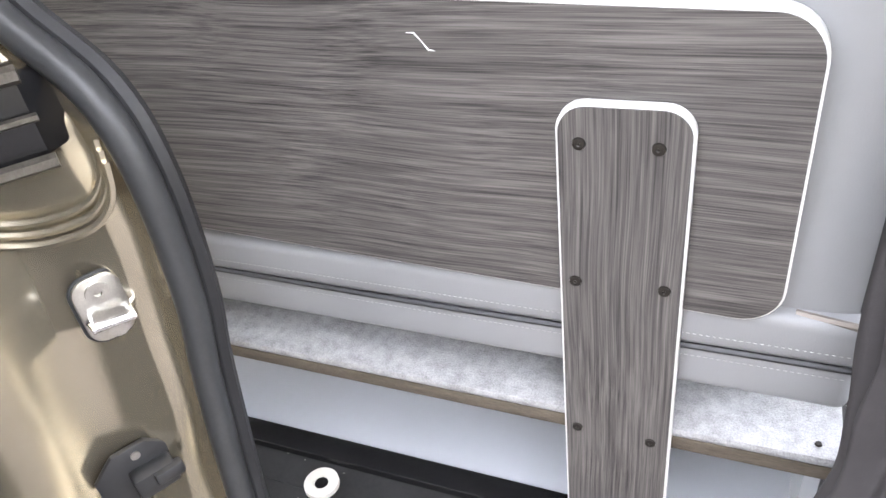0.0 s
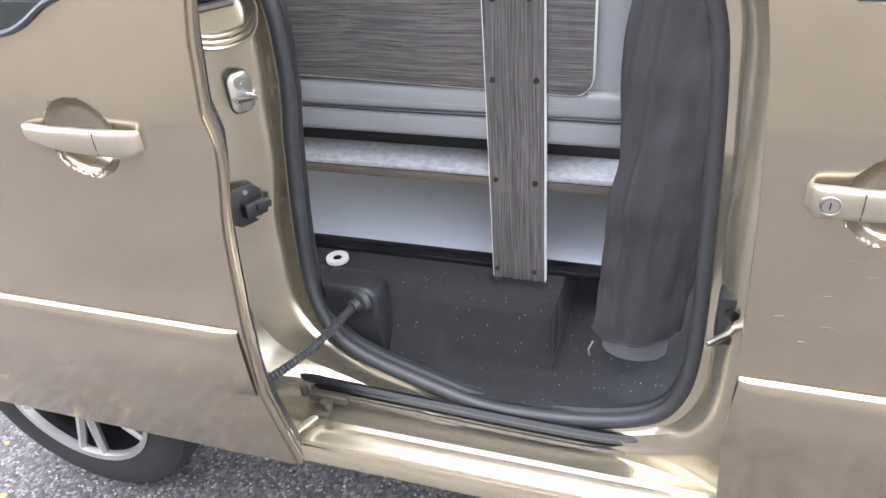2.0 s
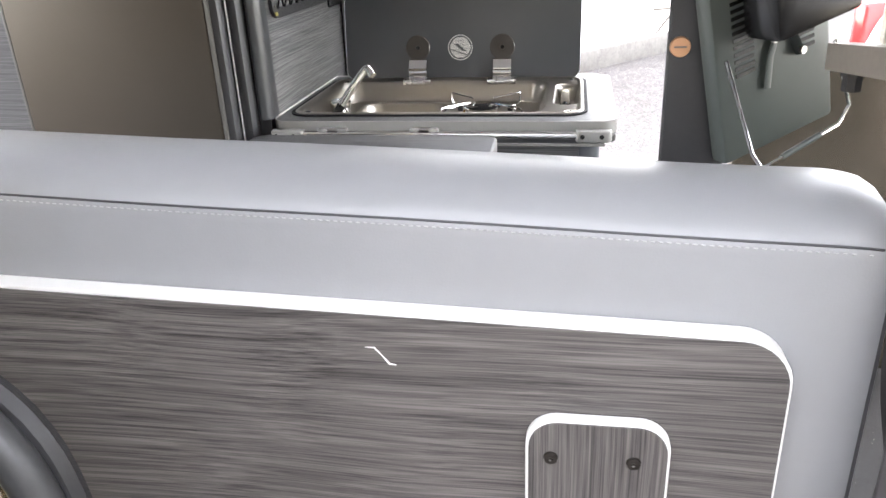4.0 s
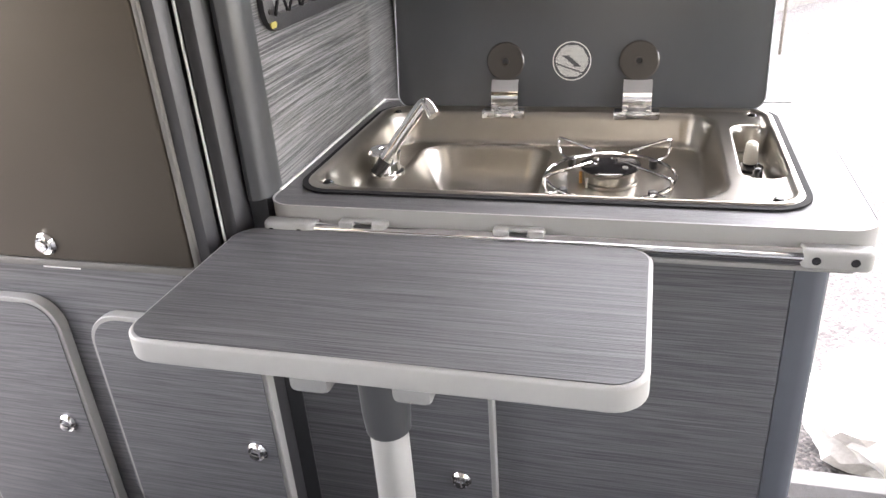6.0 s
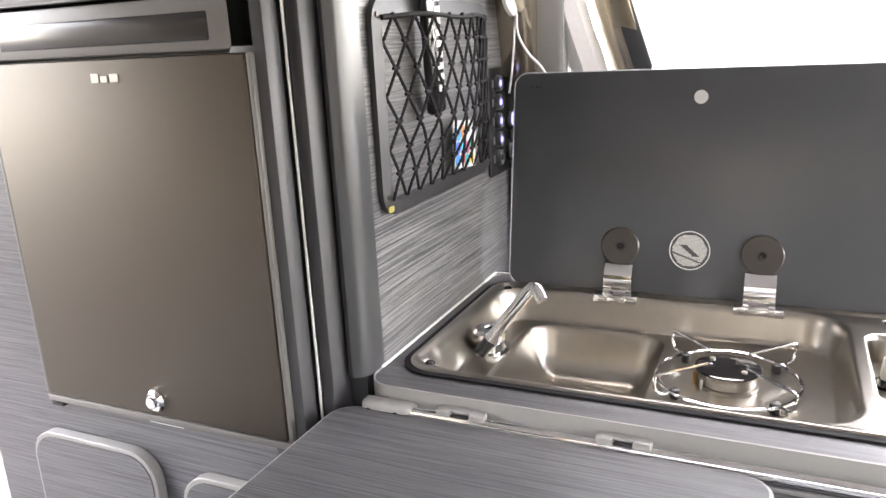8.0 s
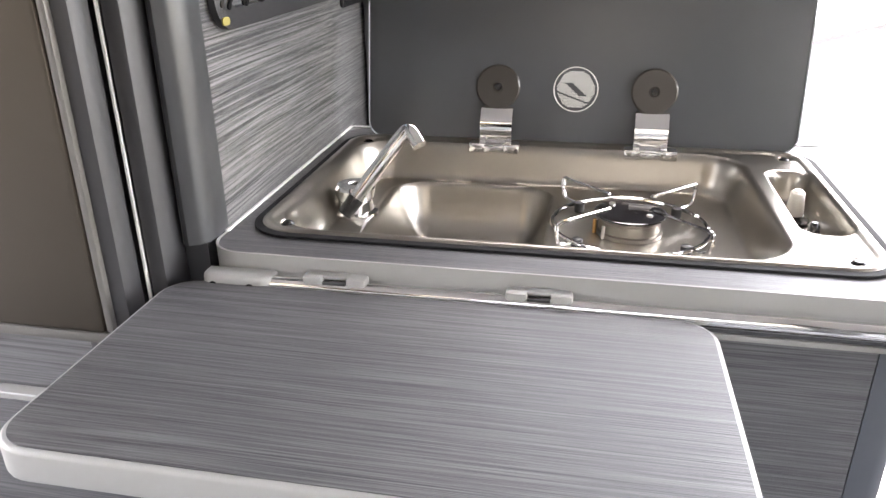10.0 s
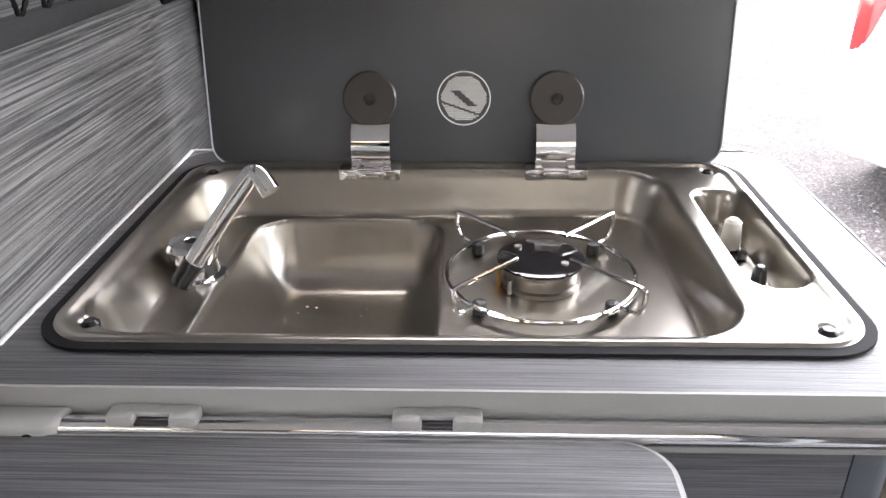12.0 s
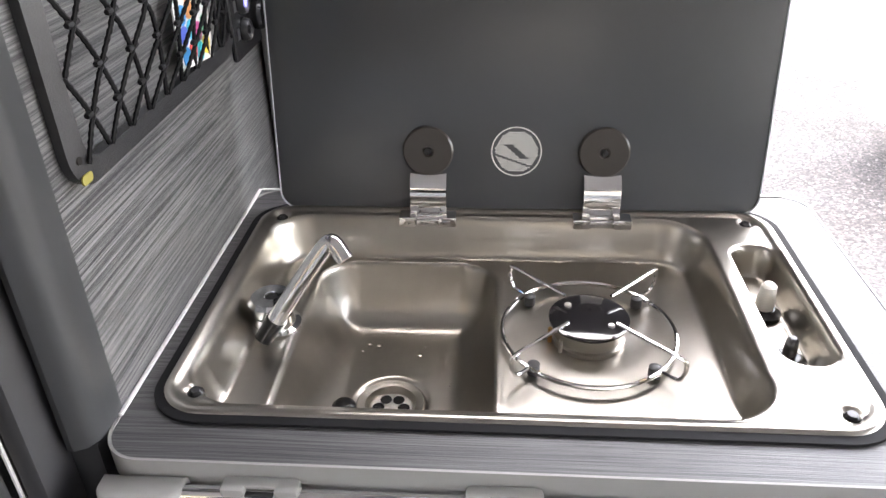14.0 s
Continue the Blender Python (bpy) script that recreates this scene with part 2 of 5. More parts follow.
def rrect(a0, a1, b0, b1, r, seg=6, corners=(1, 1, 1, 1)):
    """Outline of a rounded rectangle; corners: which of (a0b0, a1b0, a1b1, a0b1) are round."""
    out = []
    for k, (a, b, s) in enumerate(((a0 + r, b0 + r, 180), (a1 - r, b0 + r, 270), (a1 - r, b1 - r, 0), (a0 + r, b1 - r, 90))):
        if corners[k]:
            for i in range(seg + 1):
                t = radians(s + 90 * i / seg)
                out.append((a + r * math.cos(t), b + r * math.sin(t)))
        else:
            out.append(((a0, b0), (a1, b0), (a1, b1), (a0, b1))[k])
    return out


def prism(outline, axis, c0, c1, bevel=0.0, seg=2):
    """A 2D outline drawn out along an axis from c0 to c1. The outline is (y, z) for x, (x, z) for y, (x, y) for z."""
    place = {"x": lambda a, b, c: (c, a, b), "y": lambda a, b, c: (a, c, b), "z": lambda a, b, c: (a, b, c)}[axis]
    bm = bmesh.new()
    lo = [bm.verts.new(place(a, b, c0)) for a, b in outline]
    hi = [bm.verts.new(place(a, b, c1)) for a, b in outline]
    f0, f1 = bm.faces.new(lo), bm.faces.new(hi)
    k = len(outline)
    for i in range(k):
        bm.faces.new((lo[i], lo[(i + 1) % k], hi[(i + 1) % k], hi[i]))
    bmesh.ops.recalc_face_normals(bm, faces=bm.faces)
    if bevel:
        bmesh.ops.bevel(bm, geom=list(f0.edges) + list(f1.edges), offset=bevel, segments=seg, profile=0.5, affect="EDGES")
    return bm


def lathe(profile, seg=24, m=None, capped=True):
    """Profile of (radius, height) turned round z."""
    bm = bmesh.new()
    rings = []
    for r, h in profile:
        rings.append([bm.verts.new((max(r, 1e-5) * math.cos(2 * math.pi * i / seg), max(r, 1e-5) * math.sin(2 * math.pi * i / seg), h)) for i in range(seg)])
    for a, b in zip(rings, rings[1:]):
        for i in range(seg):
            bm.faces.new((a[i], a[(i + 1) % seg], b[(i + 1) % seg], b[i]))
    if capped:
        bm.faces.new(rings[0])
        bm.faces.new(rings[-1])
    bmesh.ops.remove_doubles(bm, verts=bm.verts, dist=1e-5)
    if m:
        bm.transform(m)
    return bm


def smooth_line(points, steps=6, closed=False):
    """Catmull-Rom through the points."""
    p = [Vector(q) for q in points]
    n, out = len(p), []
    for i in range(n if closed else n - 1):
        g = (lambda k: p[k % n]) if closed else (lambda k: p[min(max(k, 0), n - 1)])
        a, b, c, d = g(i - 1), g(i), g(i + 1), g(i + 2)
        for s in range(steps):
            t = s / steps
            out.append(0.5 * ((2 * b) + (c - a) * t + (2 * a - 5 * b + 4 * c - d) * t * t + (3 * b - a - 3 * c + d) * t ** 3))
    if not closed:
        out.append(p[-1])
    return out


def tube(points, r, n=8, closed=False, flat=1.0):
    """A round bar along a line of points; r may be a list."""
    p = [Vector(q) for q in points]
    k = len(p)
    bm, rings = bmesh.new(), []
    up = None
    for i in range(k):
        a, b = (p[i - 1] if (i or closed) else p[i]), (p[(i + 1) % k] if (i < k - 1 or closed) else p[i])
        d = (b - a).normalized()
        if up is None:
            up = d.orthogonal().normalized()
        up = (up - d * up.dot(d)).normalized()
        side = d.cross(up)
        rad = r[i] if isinstance(r, (list, tuple)) else r
        rings.append([bm.verts.new(p[i] + rad * (math.cos(2 * math.pi * j / n) * up + flat * math.sin(2 * math.pi * j / n) * side)) for j in range(n)])
    for i in range(k if closed else k - 1):
        a, b = rings[i], rings[(i + 1) % k]
        for j in range(n):
            bm.faces.new((a[j], a[(j + 1) % n], b[(j + 1) % n], b[j]))
    if not closed:
        bm.faces.new(rings[0])
        bm.faces.new(rings[-1])
    return bm


def sheet(fn, us, vs, back=None):
    """A grid surface fn(u, v) -> point; with back, a second skin moved by that vector closes it into a slab."""
    bm = bmesh.new()
    g = [[bm.verts.new(fn(u, v)) for v in vs] for u in us]
    nu, nv = len(us), len(vs)
    for i in range(nu - 1):
        for j in range(nv - 1):
            bm.faces.new((g[i][j], g[i + 1][j], g[i + 1][j + 1], g[i][j + 1]))
    if back:
        h = [[bm.verts.new(v.co + Vector(back)) for v in row] for row in g]
        for i in range(nu - 1):
            for j in range(nv - 1):
                bm.faces.new((h[i][j], h[i][j + 1], h[i + 1][j + 1], h[i + 1][j]))
        for i in range(nu - 1):
            bm.faces.new((g[i][0], h[i][0], h[i + 1][0], g[i + 1][0]))
            bm.faces.new((g[i][-1], g[i + 1][-1], h[i + 1][-1], h[i][-1]))
        for j in range(nv - 1):
            bm.faces.new((g[0][j], g[0][j + 1], h[0][j + 1], h[0][j]))
            bm.faces.new((g[-1][j], h[-1][j], h[-1][j + 1], g[-1][j + 1]))
    return bm


def lin(a, b, n):
    return [a + (b - a) * i / (n - 1) for i in range(n)]


def interp(x, xs, ys):
    return float(np.interp(x, xs, ys))


def on_y(x, y, z):
    """Turns a lathe's axis from z to -y (it faces the near side of the van) at a place."""
    return Matrix.Translation((x, y, z)) @ Matrix.Rotation(radians(90), 4, "X")


# ---------- ground and distance ----------
def gz(x, y):
    return 0.012 * noise.noise((x * 0.7, y * 0.7, 0.0)) if abs(x) < 12 and abs(y) < 14 else 0.0


xs = [-400, -60, -20] + lin(-12, 12, 49) + [20, 60, 400]
ys = [-400, -60, -20] + lin(-12, 14, 53) + [20, 60, 400]
tagged(part("ground", sheet(lambda x, y: (x, y, gz(x, y)), xs, ys), M["gravel"]), "grey loose gravel and worn tarmac with fallen leaves", "ground", kind="structure")

rng = random.Random(4)


def stones(name, n, area, size, mats, label):
    verts, faces = [], []
    for _ in range(n):
        x, y = rng.uniform(area[0], area[1]), rng.uniform(area[2], area[3])
        s = rng.uniform(*size)
        base = len(verts)
        ang = rng.uniform(0, 6.28)
        for k, (a, b, c) in enumerate(((1, 0, 0), (0, 1, 0), (-1, 0, 0), (0, -1, 0), (0, 0, 0.7))):
            a, b = a * rng.uniform(0.6, 1.1), b * rng.uniform(0.6, 1.1)
            verts.append((x + s * (a * math.cos(ang) - b * math.sin(ang)), y + s * (a * math.sin(ang) + b * math.cos(ang)), gz(x, y) + s * c - 0.001))
        for i in range(4):
            faces.append((base + i, base + (i + 1) % 4, base + 4))
    me = bpy.data.meshes.new(name)
    me.from_pydata(verts, [], faces)
    ob = link(name, me, mats, sharp=20)
    return tagged(ob, label, "gravel", kind="stuff")


pebble = mat("pebble", (0.24, 0.225, 0.22), 0.9, dark=(0.07, 0.065, 0.066), vscale=40, ramp=(0.35, 0.65))
chips = mat("pale_stone_chip", (0.34, 0.315, 0.315), 0.9, dark=(0.10, 0.094, 0.098), vscale=40, ramp=(0.35, 0.65))
leafm = mat("dead_leaf", (0.22, 0.13, 0.06), 0.8, dark=(0.10, 0.07, 0.04), vscale=9)
stones("gravel", 16000, (-2.2, 1.0, -1.3, 0.3), (0.003, 0.009), chips, "grey loose stone chips on the ground beside the van")
stones("gravel", 6000, (0.2, 4.5, 1.5, 8.0), (0.006, 0.016), pebble, "pale loose stone chips on the yard")
stones("leaf_litter", 420, (-2.2, 1.0, -1.2, 0.2), (0.004, 0.011), leafm, "brown dead leaf fragments scattered on the gravel")
straw = mat("straw_leaf", (0.50, 0.40, 0.16), 0.8, dark=(0.30, 0.16, 0.06), vscale=14)
stones("leaf_litter", 60, (-2.0, 0.6, -1.0, -0.25), (0.008, 0.018), straw, "straw-yellow dry leaf scraps lying on the gravel")


# unseen wall behind the camera, added to block low sky on the near side
added_wall = tagged(part("sky_block_wall", box(-9, 9, -3.7, -3.4, -0.05, 3.2, 0.02), mat("brown_brick_wall", (0.22, 0.20, 0.17), 0.9, var=0.45, vscale=3, bump=0.4, bscale=40)), "plain brown brick wall, unseen, added to block low sky light", "wall", kind="structure")

# ---------- van body ----------
# seal round the near door opening: x, y, z
SEAL = [(-0.52, -0.13, 1.60), (-0.515, -0.135, 1.48), (-0.503, -0.135, 1.38), (-0.447, -0.135, 1.306), (-0.380, -0.135, 1.240), (-0.355, -0.137, 1.155),
        (-0.356, -0.14, 1.02), (-0.366, -0.15, 0.91), (-0.376, -0.17, 0.668), (-0.355, -0.19, 0.539), (-0.274, -0.22, 0.468), (-0.078, -0.245, 0.418),
        (0.043, -0.25, 0.394), (0.215, -0.25, 0.403), (0.342, -0.25, 0.440), (0.397, -0.245, 0.505), (0.415, -0.24, 0.636), (0.408, -0.22, 0.896),
        (0.392, -0.20, 1.145), (0.361, -0.19, 1.26), (0.325, -0.185, 1.44), (0.26, -0.165, 1.62), (0.13, -0.145, 1.72), (-0.1, -0.13, 1.76), (-0.4, -0.13, 1.73)]
seal_line = smooth_line(SEAL, 5, True)
van = thing("van_body", "champagne metallic van body with its side doorway open", "van")
part("door_seal", tube(seal_line, 0.0155, 12, True), M["rubber"], van, "black rubber weather seal")
part("inner_trim", tube([(q.x * 1.0, q.y + 0.026, q.z) for q in seal_line], 0.013, 8, True), M["trim"], van, "black plastic inner edging")


def outward(i):
    n = len(seal_line)
    a, b = seal_line[(i - 2) % n], seal_line[(i + 2) % n]
    d = Vector((b.x - a.x, 0, b.z - a.z)).normalized()
    return Vector((-d.z, 0, d.x)) * -1


def jamb():
    bm, rings = bmesh.new(), []
    n = len(seal_line)
    for i, q in enumerate(seal_line):
        o = outward(i)
        left, right, low = max(0, -o.x), max(0, o.x), max(0, -o.z)
        up = max(0, o.z)
        row = []
        wav = 0.006 * math.sin(q.z * 11 + 1.0) + 0.004 * math.sin(q.z * 27)      # the pressed step wanders along the pillar
        for d, yl, yr, yb, yu in ((-0.004, 0.01, 0.01, 0.01, 0.01), (0.018, -0.002, -0.006, -0.004, 0.0), (0.022, 0.004, -0.012, -0.006, 0.0), (0.046 + wav, 0.006, -0.02, -0.008, -0.01), (0.053 + wav, -0.010, -0.035, -0.01, -0.03),
                                  (0.060 + wav, -0.015, -0.05, -0.012, -0.05), (0.095, -0.033, -0.075, -0.012, -0.07), (0.125 + wav * 0.5, -0.062, -0.085, -0.015, -0.1), (0.132 + wav * 0.5, -0.10, -0.088, -0.018, -0.13), (0.15, -0.16, -0.09, -0.02, -0.15), (0.21, -0.22, -0.1, -0.02, -0.2), (0.36, -0.235, -0.11, -0.02, -0.2)):
            w = left * left * yl + right * right * yr + low * low * yb + up * up * yu
            dd = d * (left * left + 0.5 * right * right + up * up + 0.45 * low * low)
            row.append(bm.verts.new(q + o * dd + Vector((0, w, 0))))
        rings.append(row)
    for i in range(n):
        a, b = rings[i], rings[(i + 1) % n]
        for j in range(len(a) - 1):
            bm.faces.new((a[j], a[j + 1], b[j + 1], b[j]))
    return bm


part("door_jamb", jamb(), M["paint_worn_lit"], van, "champagne painted door jamb, its paint lightened to stand in for highlights")

# sill with ribs, drawn along x
SILL = [(-0.25, 0.372), (-0.262, 0.345), (-0.283, 0.342), (-0.30, 0.338), (-0.316, 0.338), (-0.324, 0.330), (-0.345, 0.327), (-0.356, 0.320), (-0.364, 0.318), (-0.378, 0.300), (-0.382, 0.275),
        (-0.36, 0.25), (-0.2, 0.25), (-0.2, 0.372)]
part("sill", prism(SILL, "x", -0.46, 0.62), M["paint_worn_lit"], van, "ribbed champagne door sill")
part("sill_seam", tube([(-0.46, -0.3705, 0.3115), (0.62, -0.3705, 0.3115)], 0.0025, 6), M["paint"], van)
# lower door track
track = smooth_line([(-0.385, -0.272, 0.403), (-0.2, -0.274, 0.398), (0.15, -0.276, 0.389), (0.30, -0.268, 0.384), (0.37, -0.25, 0.383), (0.41, -0.215, 0.383), (0.43, -0.17, 0.383)], 6)
part("lower_track", merge(tube([q + Vector((0, 0, 0.010)) for q in track], 0.009, 6), tube([q + Vector((0, 0.012, -0.012)) for q in track], 0.015, 6)), M["black"], van, "black steel sliding door track")
part("track_lip", tube([q + Vector((0, -0.006, -0.026)) for q in track], 0.005, 6), M["dirtymetal"], van, "worn bright track lip")
part("roller_bracket", merge(box(-0.36, -0.27, -0.30, -0.278, 0.372, 0.392, 0.006), lathe([(0.013, -0.012), (0.013, 0.012)], 12, Matrix.Translation((-0.315, -0.305, 0.375))),
                             lathe([(0.010, -0.012), (0.010, 0.014)], 12, Matrix.Translation((-0.375, -0.285, 0.386))),
                             box(-0.345, -0.305, -0.33, -0.295, 0.352, 0.366, 0.005)), M["dirtymetal"], van, "greasy roller bracket in the track")
part("roller_arm", tube([(-0.325, -0.312, 0.358), (-0.36, -0.36, 0.345), (-0.40, -0.44, 0.335)], [0.012, 0.014, 0.015], 6, flat=0.5), M["zinc"], van, "bare metal door arm")
# rear pillar recess with the middle rail
part("rail_slot", prism([(-0.42, -0.13), (-0.42, -0.166), (-0.47, -0.226), (-0.56, -0.364), (-0.68, -0.405), (-0.68, -0.13)], "z", 1.195, 1.268, 0.004), M["black"], van, "black recessed sliding rail")
for lz, lr in ((1.270, 0.008), (1.232, 0.004), (1.191, 0.007)):
    part("rail_lip", tube([(-0.414, -0.165, lz), (-0.468, -0.230, lz), (-0.558, -0.369, lz), (-0.67, -0.41, lz)], lr, 6), M["dirtymetal"], van)
part("rail_bolt", merge(*[lathe([(0.006, 0), (0.006, 0.004)], 10, on_y(x, -0.275 + (x + 0.508) * 1.5, 1.214)) for x in (-0.508,)]), M["zinc"], van)
bowl = [(-0.56, -0.245, 1.165), (-0.50, -0.222, 1.150), (-0.455, -0.19, 1.135), (-0.415, -0.16, 1.14), (-0.395, -0.145, 1.165), (-0.39, -0.14, 1.20)]
for k in range(3):
    part("pressed_rib", tube(smooth_line([(x + 0.004 * k, y - 0.003 * k, z - 0.0095 * k) for x, y, z in bowl], 5), 0.0042, 6), M["paint_worn_lit"], van)


def plate(outline, m, t, bevel=0.002):
    bm = prism(outline, "z", 0, t, bevel)
    bm.transform(m)
    return bm


STR = Matrix.Translation((-0.436, -0.174, 1.028)) @ Matrix.Rotation(radians(60), 4, "Z") @ Matrix.Rotation(radians(90), 4, "X")
part("striker_gasket", plate(rrect(-0.027, 0.027, -0.041, 0.041, 0.021), STR, 0.003), M["trim"], van, "dark gasket round the striker")
striker = part("striker_plate", plate(rrect(-0.024, 0.024, -0.038, 0.038, 0.018), STR, 0.006), M["zinc"], van, "zinc door striker plate")
part("striker_loop", tube([STR @ Vector(q) for q in ((-0.018, -0.008, 0.004), (-0.018, -0.008, 0.02), (0.02, -0.012, 0.022), (0.02, -0.012, 0.004))], 0.005, 8), M["chrome"], striker)
part("striker_screw", lathe([(0.012, 0.005), (0.012, 0.009), (0.004, 0.009), (0.004, 0.006)], 14, STR @ Matrix.Translation((0, 0.02, 0))), M["zinc"], striker)
part("striker_screw", lathe([(0.011, 0.005), (0.011, 0.009)], 14, STR @ Matrix.Translation((0.004, -0.026, 0))), M["zinc"], striker)
OCT = Matrix.Translation((-0.466, -0.207, 0.80)) @ Matrix.Rotation(radians(60), 4, "Z") @ Matrix.Rotation(radians(90), 4, "X")
octa = part("contact_plate", plate([(0.05 * math.cos(radians(22.5 + 45 * i)), 0.046 * math.sin(radians(22.5 + 45 * i))) for i in range(8)], OCT, 0.008, 0.003), M["trim"], van, "black octagonal door contact plate")
part("contact_block", merge(box(-0.012, 0.036, -0.020, 0.012, 0.006, 0.03, 0.004, m=OCT), box(0.01, 0.044, -0.008, 0.010, 0.022, 0.036, 0.004, m=OCT)), M["trim"], octa, "black plastic guide block")
for q in ((0.004, 0.03, 0), (0.02, -0.032, 0)):
    part("contact_screw", lathe([(0.0055, 0.007), (0.0055, 0.0105)], 10, OCT @ Matrix.Translation(q)), M["zinc"], octa)

# pillar plate near the front door, with its pin
part("pillar_plate", box(0.436, 0.478, -0.305, -0.262, 0.69, 0.785, 0.006), M["trim"], van, "black latch plate")
part("plate_bolt", lathe([(0.011, 0), (0.011, 0.006), (0.005, 0.008)], 14, on_y(0.456, -0.305, 0.757)), M["screw"], van)
part("plate_bolt", lathe([(0.009, 0), (0.009, 0.004)], 14, on_y(0.460, -0.305, 0.705)), M["screw"], van)
part("locating_pin", tube([(0.462, -0.300, 0.727), (0.452, -0.322, 0.727), (0.424, -0.345, 0.722)], [0.008, 0.007, 0.005], 8), M["zinc"], van, "bare steel locating pin")

# cable conduit from the pillar trim to the door
path = smooth_line([(-0.262, -0.19, 0.575), (-0.285, -0.235, 0.555), (-0.335, -0.31, 0.52), (-0.40, -0.40, 0.50)], 30)
part("conduit", tube(path, [0.0105 if i % 2 else 0.0085 for i in range(len(path))], 10), M["rubber"], van, "ribbed black cable conduit")
part("grommet", merge(lathe([(0.028, 0), (0.026, 0.012), (0.014, 0.016), (0.013, 0.03)], 18, Matrix.Translation((-0.255, -0.178, 0.572)) @ Matrix.Rotation(radians(90), 4, "X") @ Matrix.Rotation(radians(-25), 4, "Y"))), M["rubber"], van)
part("corner_trim", prism(rrect(-0.35, -0.222, 0.42, 0.598, 0.035, 6, (0, 0, 1, 0)), "y", -0.178, -0.10, 0.014, 3), M["trim"], van, "black plastic corner cover")

# closed quarters, far side and roof
def side_y(z, base):
    return base + interp(z, (0.25, 0.9, 1.25, 1.85), (0.02, 0.0, 0.02, 0.16))


zz = lin(0.25, 1.85, 12)
part("rear_quarter", sheet(lambda x, z: (x, side_y(z, -0.36), z), lin(-1.32, -0.58, 8), zz, (0, 0.14, 0)), M["paint"], van)
part("far_rear_quarter", sheet(lambda x, z: (x, 1.47 - (side_y(z, 0)), z), lin(-1.22, -0.50, 8), zz, (0, -0.05, 0)), M["paint"], van)
part("far_front_quarter", sheet(lambda x, z: (x, 1.47 - (side_y(z, 0)), z), lin(0.42, 1.7, 8), lin(0.25, 1.25, 8), (0, -0.05, 0)), M["paint"], van)
part("far_sill", box(-0.52, 0.45, 1.39, 1.47, 0.25, 0.375, 0.015), M["trim"], van)
part("far_inner_trim", box(-0.5535, -0.455, 1.345, 1.375, 0.541, 1.79, 0.01), M["greytrim"], van, "grey inner pillar trim")
part("nose", box(1.6, 1.7, -0.3, 1.42, 0.25, 1.15, 0.03), M["paint"], van)
part("roof", sheet(lambda x, y: (x, y, 1.86 - 0.05 * ((y - 0.55) / 0.9) ** 2), lin(-1.36, 1.3, 5), lin(-0.20, 1.32, 9), (0, 0, 0.03)), M["paint"], van)
ceil = tagged(part("ceiling", sheet(lambda x, y: (x, y, 1.83 - 0.05 * ((y - 0.55) / 0.9) ** 2), lin(-1.33, 1.2, 5), lin(-0.12, 1.24, 9), (0, 0, 0.012)), M["headliner"]), "pale fabric van headlining", "ceiling", kind="structure")
# far rear pillar of the open door, with its catch plate
pil = smooth_line([(-0.43, 1.40, 1.80), (-0.375, 1.40, 1.62), (-0.345, 1.41, 1.52), (-0.30, 1.43, 1.30), (-0.33, 1.44, 0.8), (-0.36, 1.44, 0.40)], 6)
part("far_pillar", tube(pil, 0.034, 10, flat=1.4), M["paint_worn_lit"], van, "champagne door pillar")
part("far_pillar_trim", tube([q + Vector((-0.075, -0.02, 0)) for q in pil], 0.03, 8), M["headliner"], van, "pale pillar trim")
part("far_catch_plate", prism(rrect(-0.014, 0.014, -0.06, 0.06, 0.006), "y", -0.004, 0.004, 0.001), M["alu"], van, "grey metal catch plate").matrix_basis = Matrix.Translation((-0.352, 1.365, 1.60)) @ Matrix.Rotation(radians(-19), 4, "Y")

# floor
part_floor = box(-1.30, 0.14, -0.02, 1.38, 0.50, 0.54, 0.0)
tagged(part("floor", box(-0.62, -0.34, -0.155, -0.0205, 0.50, 0.538), M["carpet"]), "black carpeted floor edge by the pillar", "floor", kind="structure")
floor = tagged(part("floor", part_floor, M["carpet"]), "black carpeted van floor with lint on it", "floor", kind="structure")
tagged(part("footwell_floor", box(-0.36, 1.5, -0.24, 1.38, 0.36, 0.408, 0.0), M["carpet"]), "black carpeted footwell floor by the door", "floor", kind="structure")
riser = sheet(lambda x, t: (x + 0.012 * math.sin(t * 3) * (1 if x > 0.05 else 0), interp(t, (0, 0.12, 0.3, 1), (0.03, -0.055, -0.082, -0.135 - 0.03 * (x < -0.1))), interp(t, (0, 0.12, 0.3, 1), (0.5425, 0.540, 0.515, 0.395))),
              lin(-0.36, 0.135, 26), lin(0, 1, 24))
tagged(part("step_riser", riser, M["carpet"], sharp=60), "black carpet over the raised step under the bench", "carpet", kind="structure")
tagged(part("step_riser", sheet(lambda y, z: (0.138 + 0.02 * (0.54 - z), y, z), lin(-0.12, 0.5, 8), lin(0.40, 0.541, 5)), M["carpet"]), "black carpet on the side of the step", "carpet", kind="structure")

wash = thing("floor_washer", "pale steel anchor washer set in black carpet", "washer", at=(-0.394, -0.008, 0.54))
part("ring", lathe([(0.0, 0.545), (0.010, 0.545), (0.012, 0.549), (0.0265, 0.549), (0.027, 0.541), (0.0, 0.541)], 28, Matrix.Translation((-0.394, -0.008, 0))), M["cream"], wash)
part("hole", lathe([(0.0, 0.5465), (0.0105, 0.5465), (0.0105, 0.543), (0.0, 0.543)], 18, Matrix.Translation((-0.394, -0.008, 0))), M["black"], wash)

# ---------- doors on the near side ----------
def door_y(z):
    return interp(z, (0.34, 0.45, 0.56, 0.72, 0.9, 1.1, 1.25, 1.45, 1.75), (-0.448, -0.462, -0.470, -0.474, -0.476, -0.473, -0.465, -0.447, -0.39))


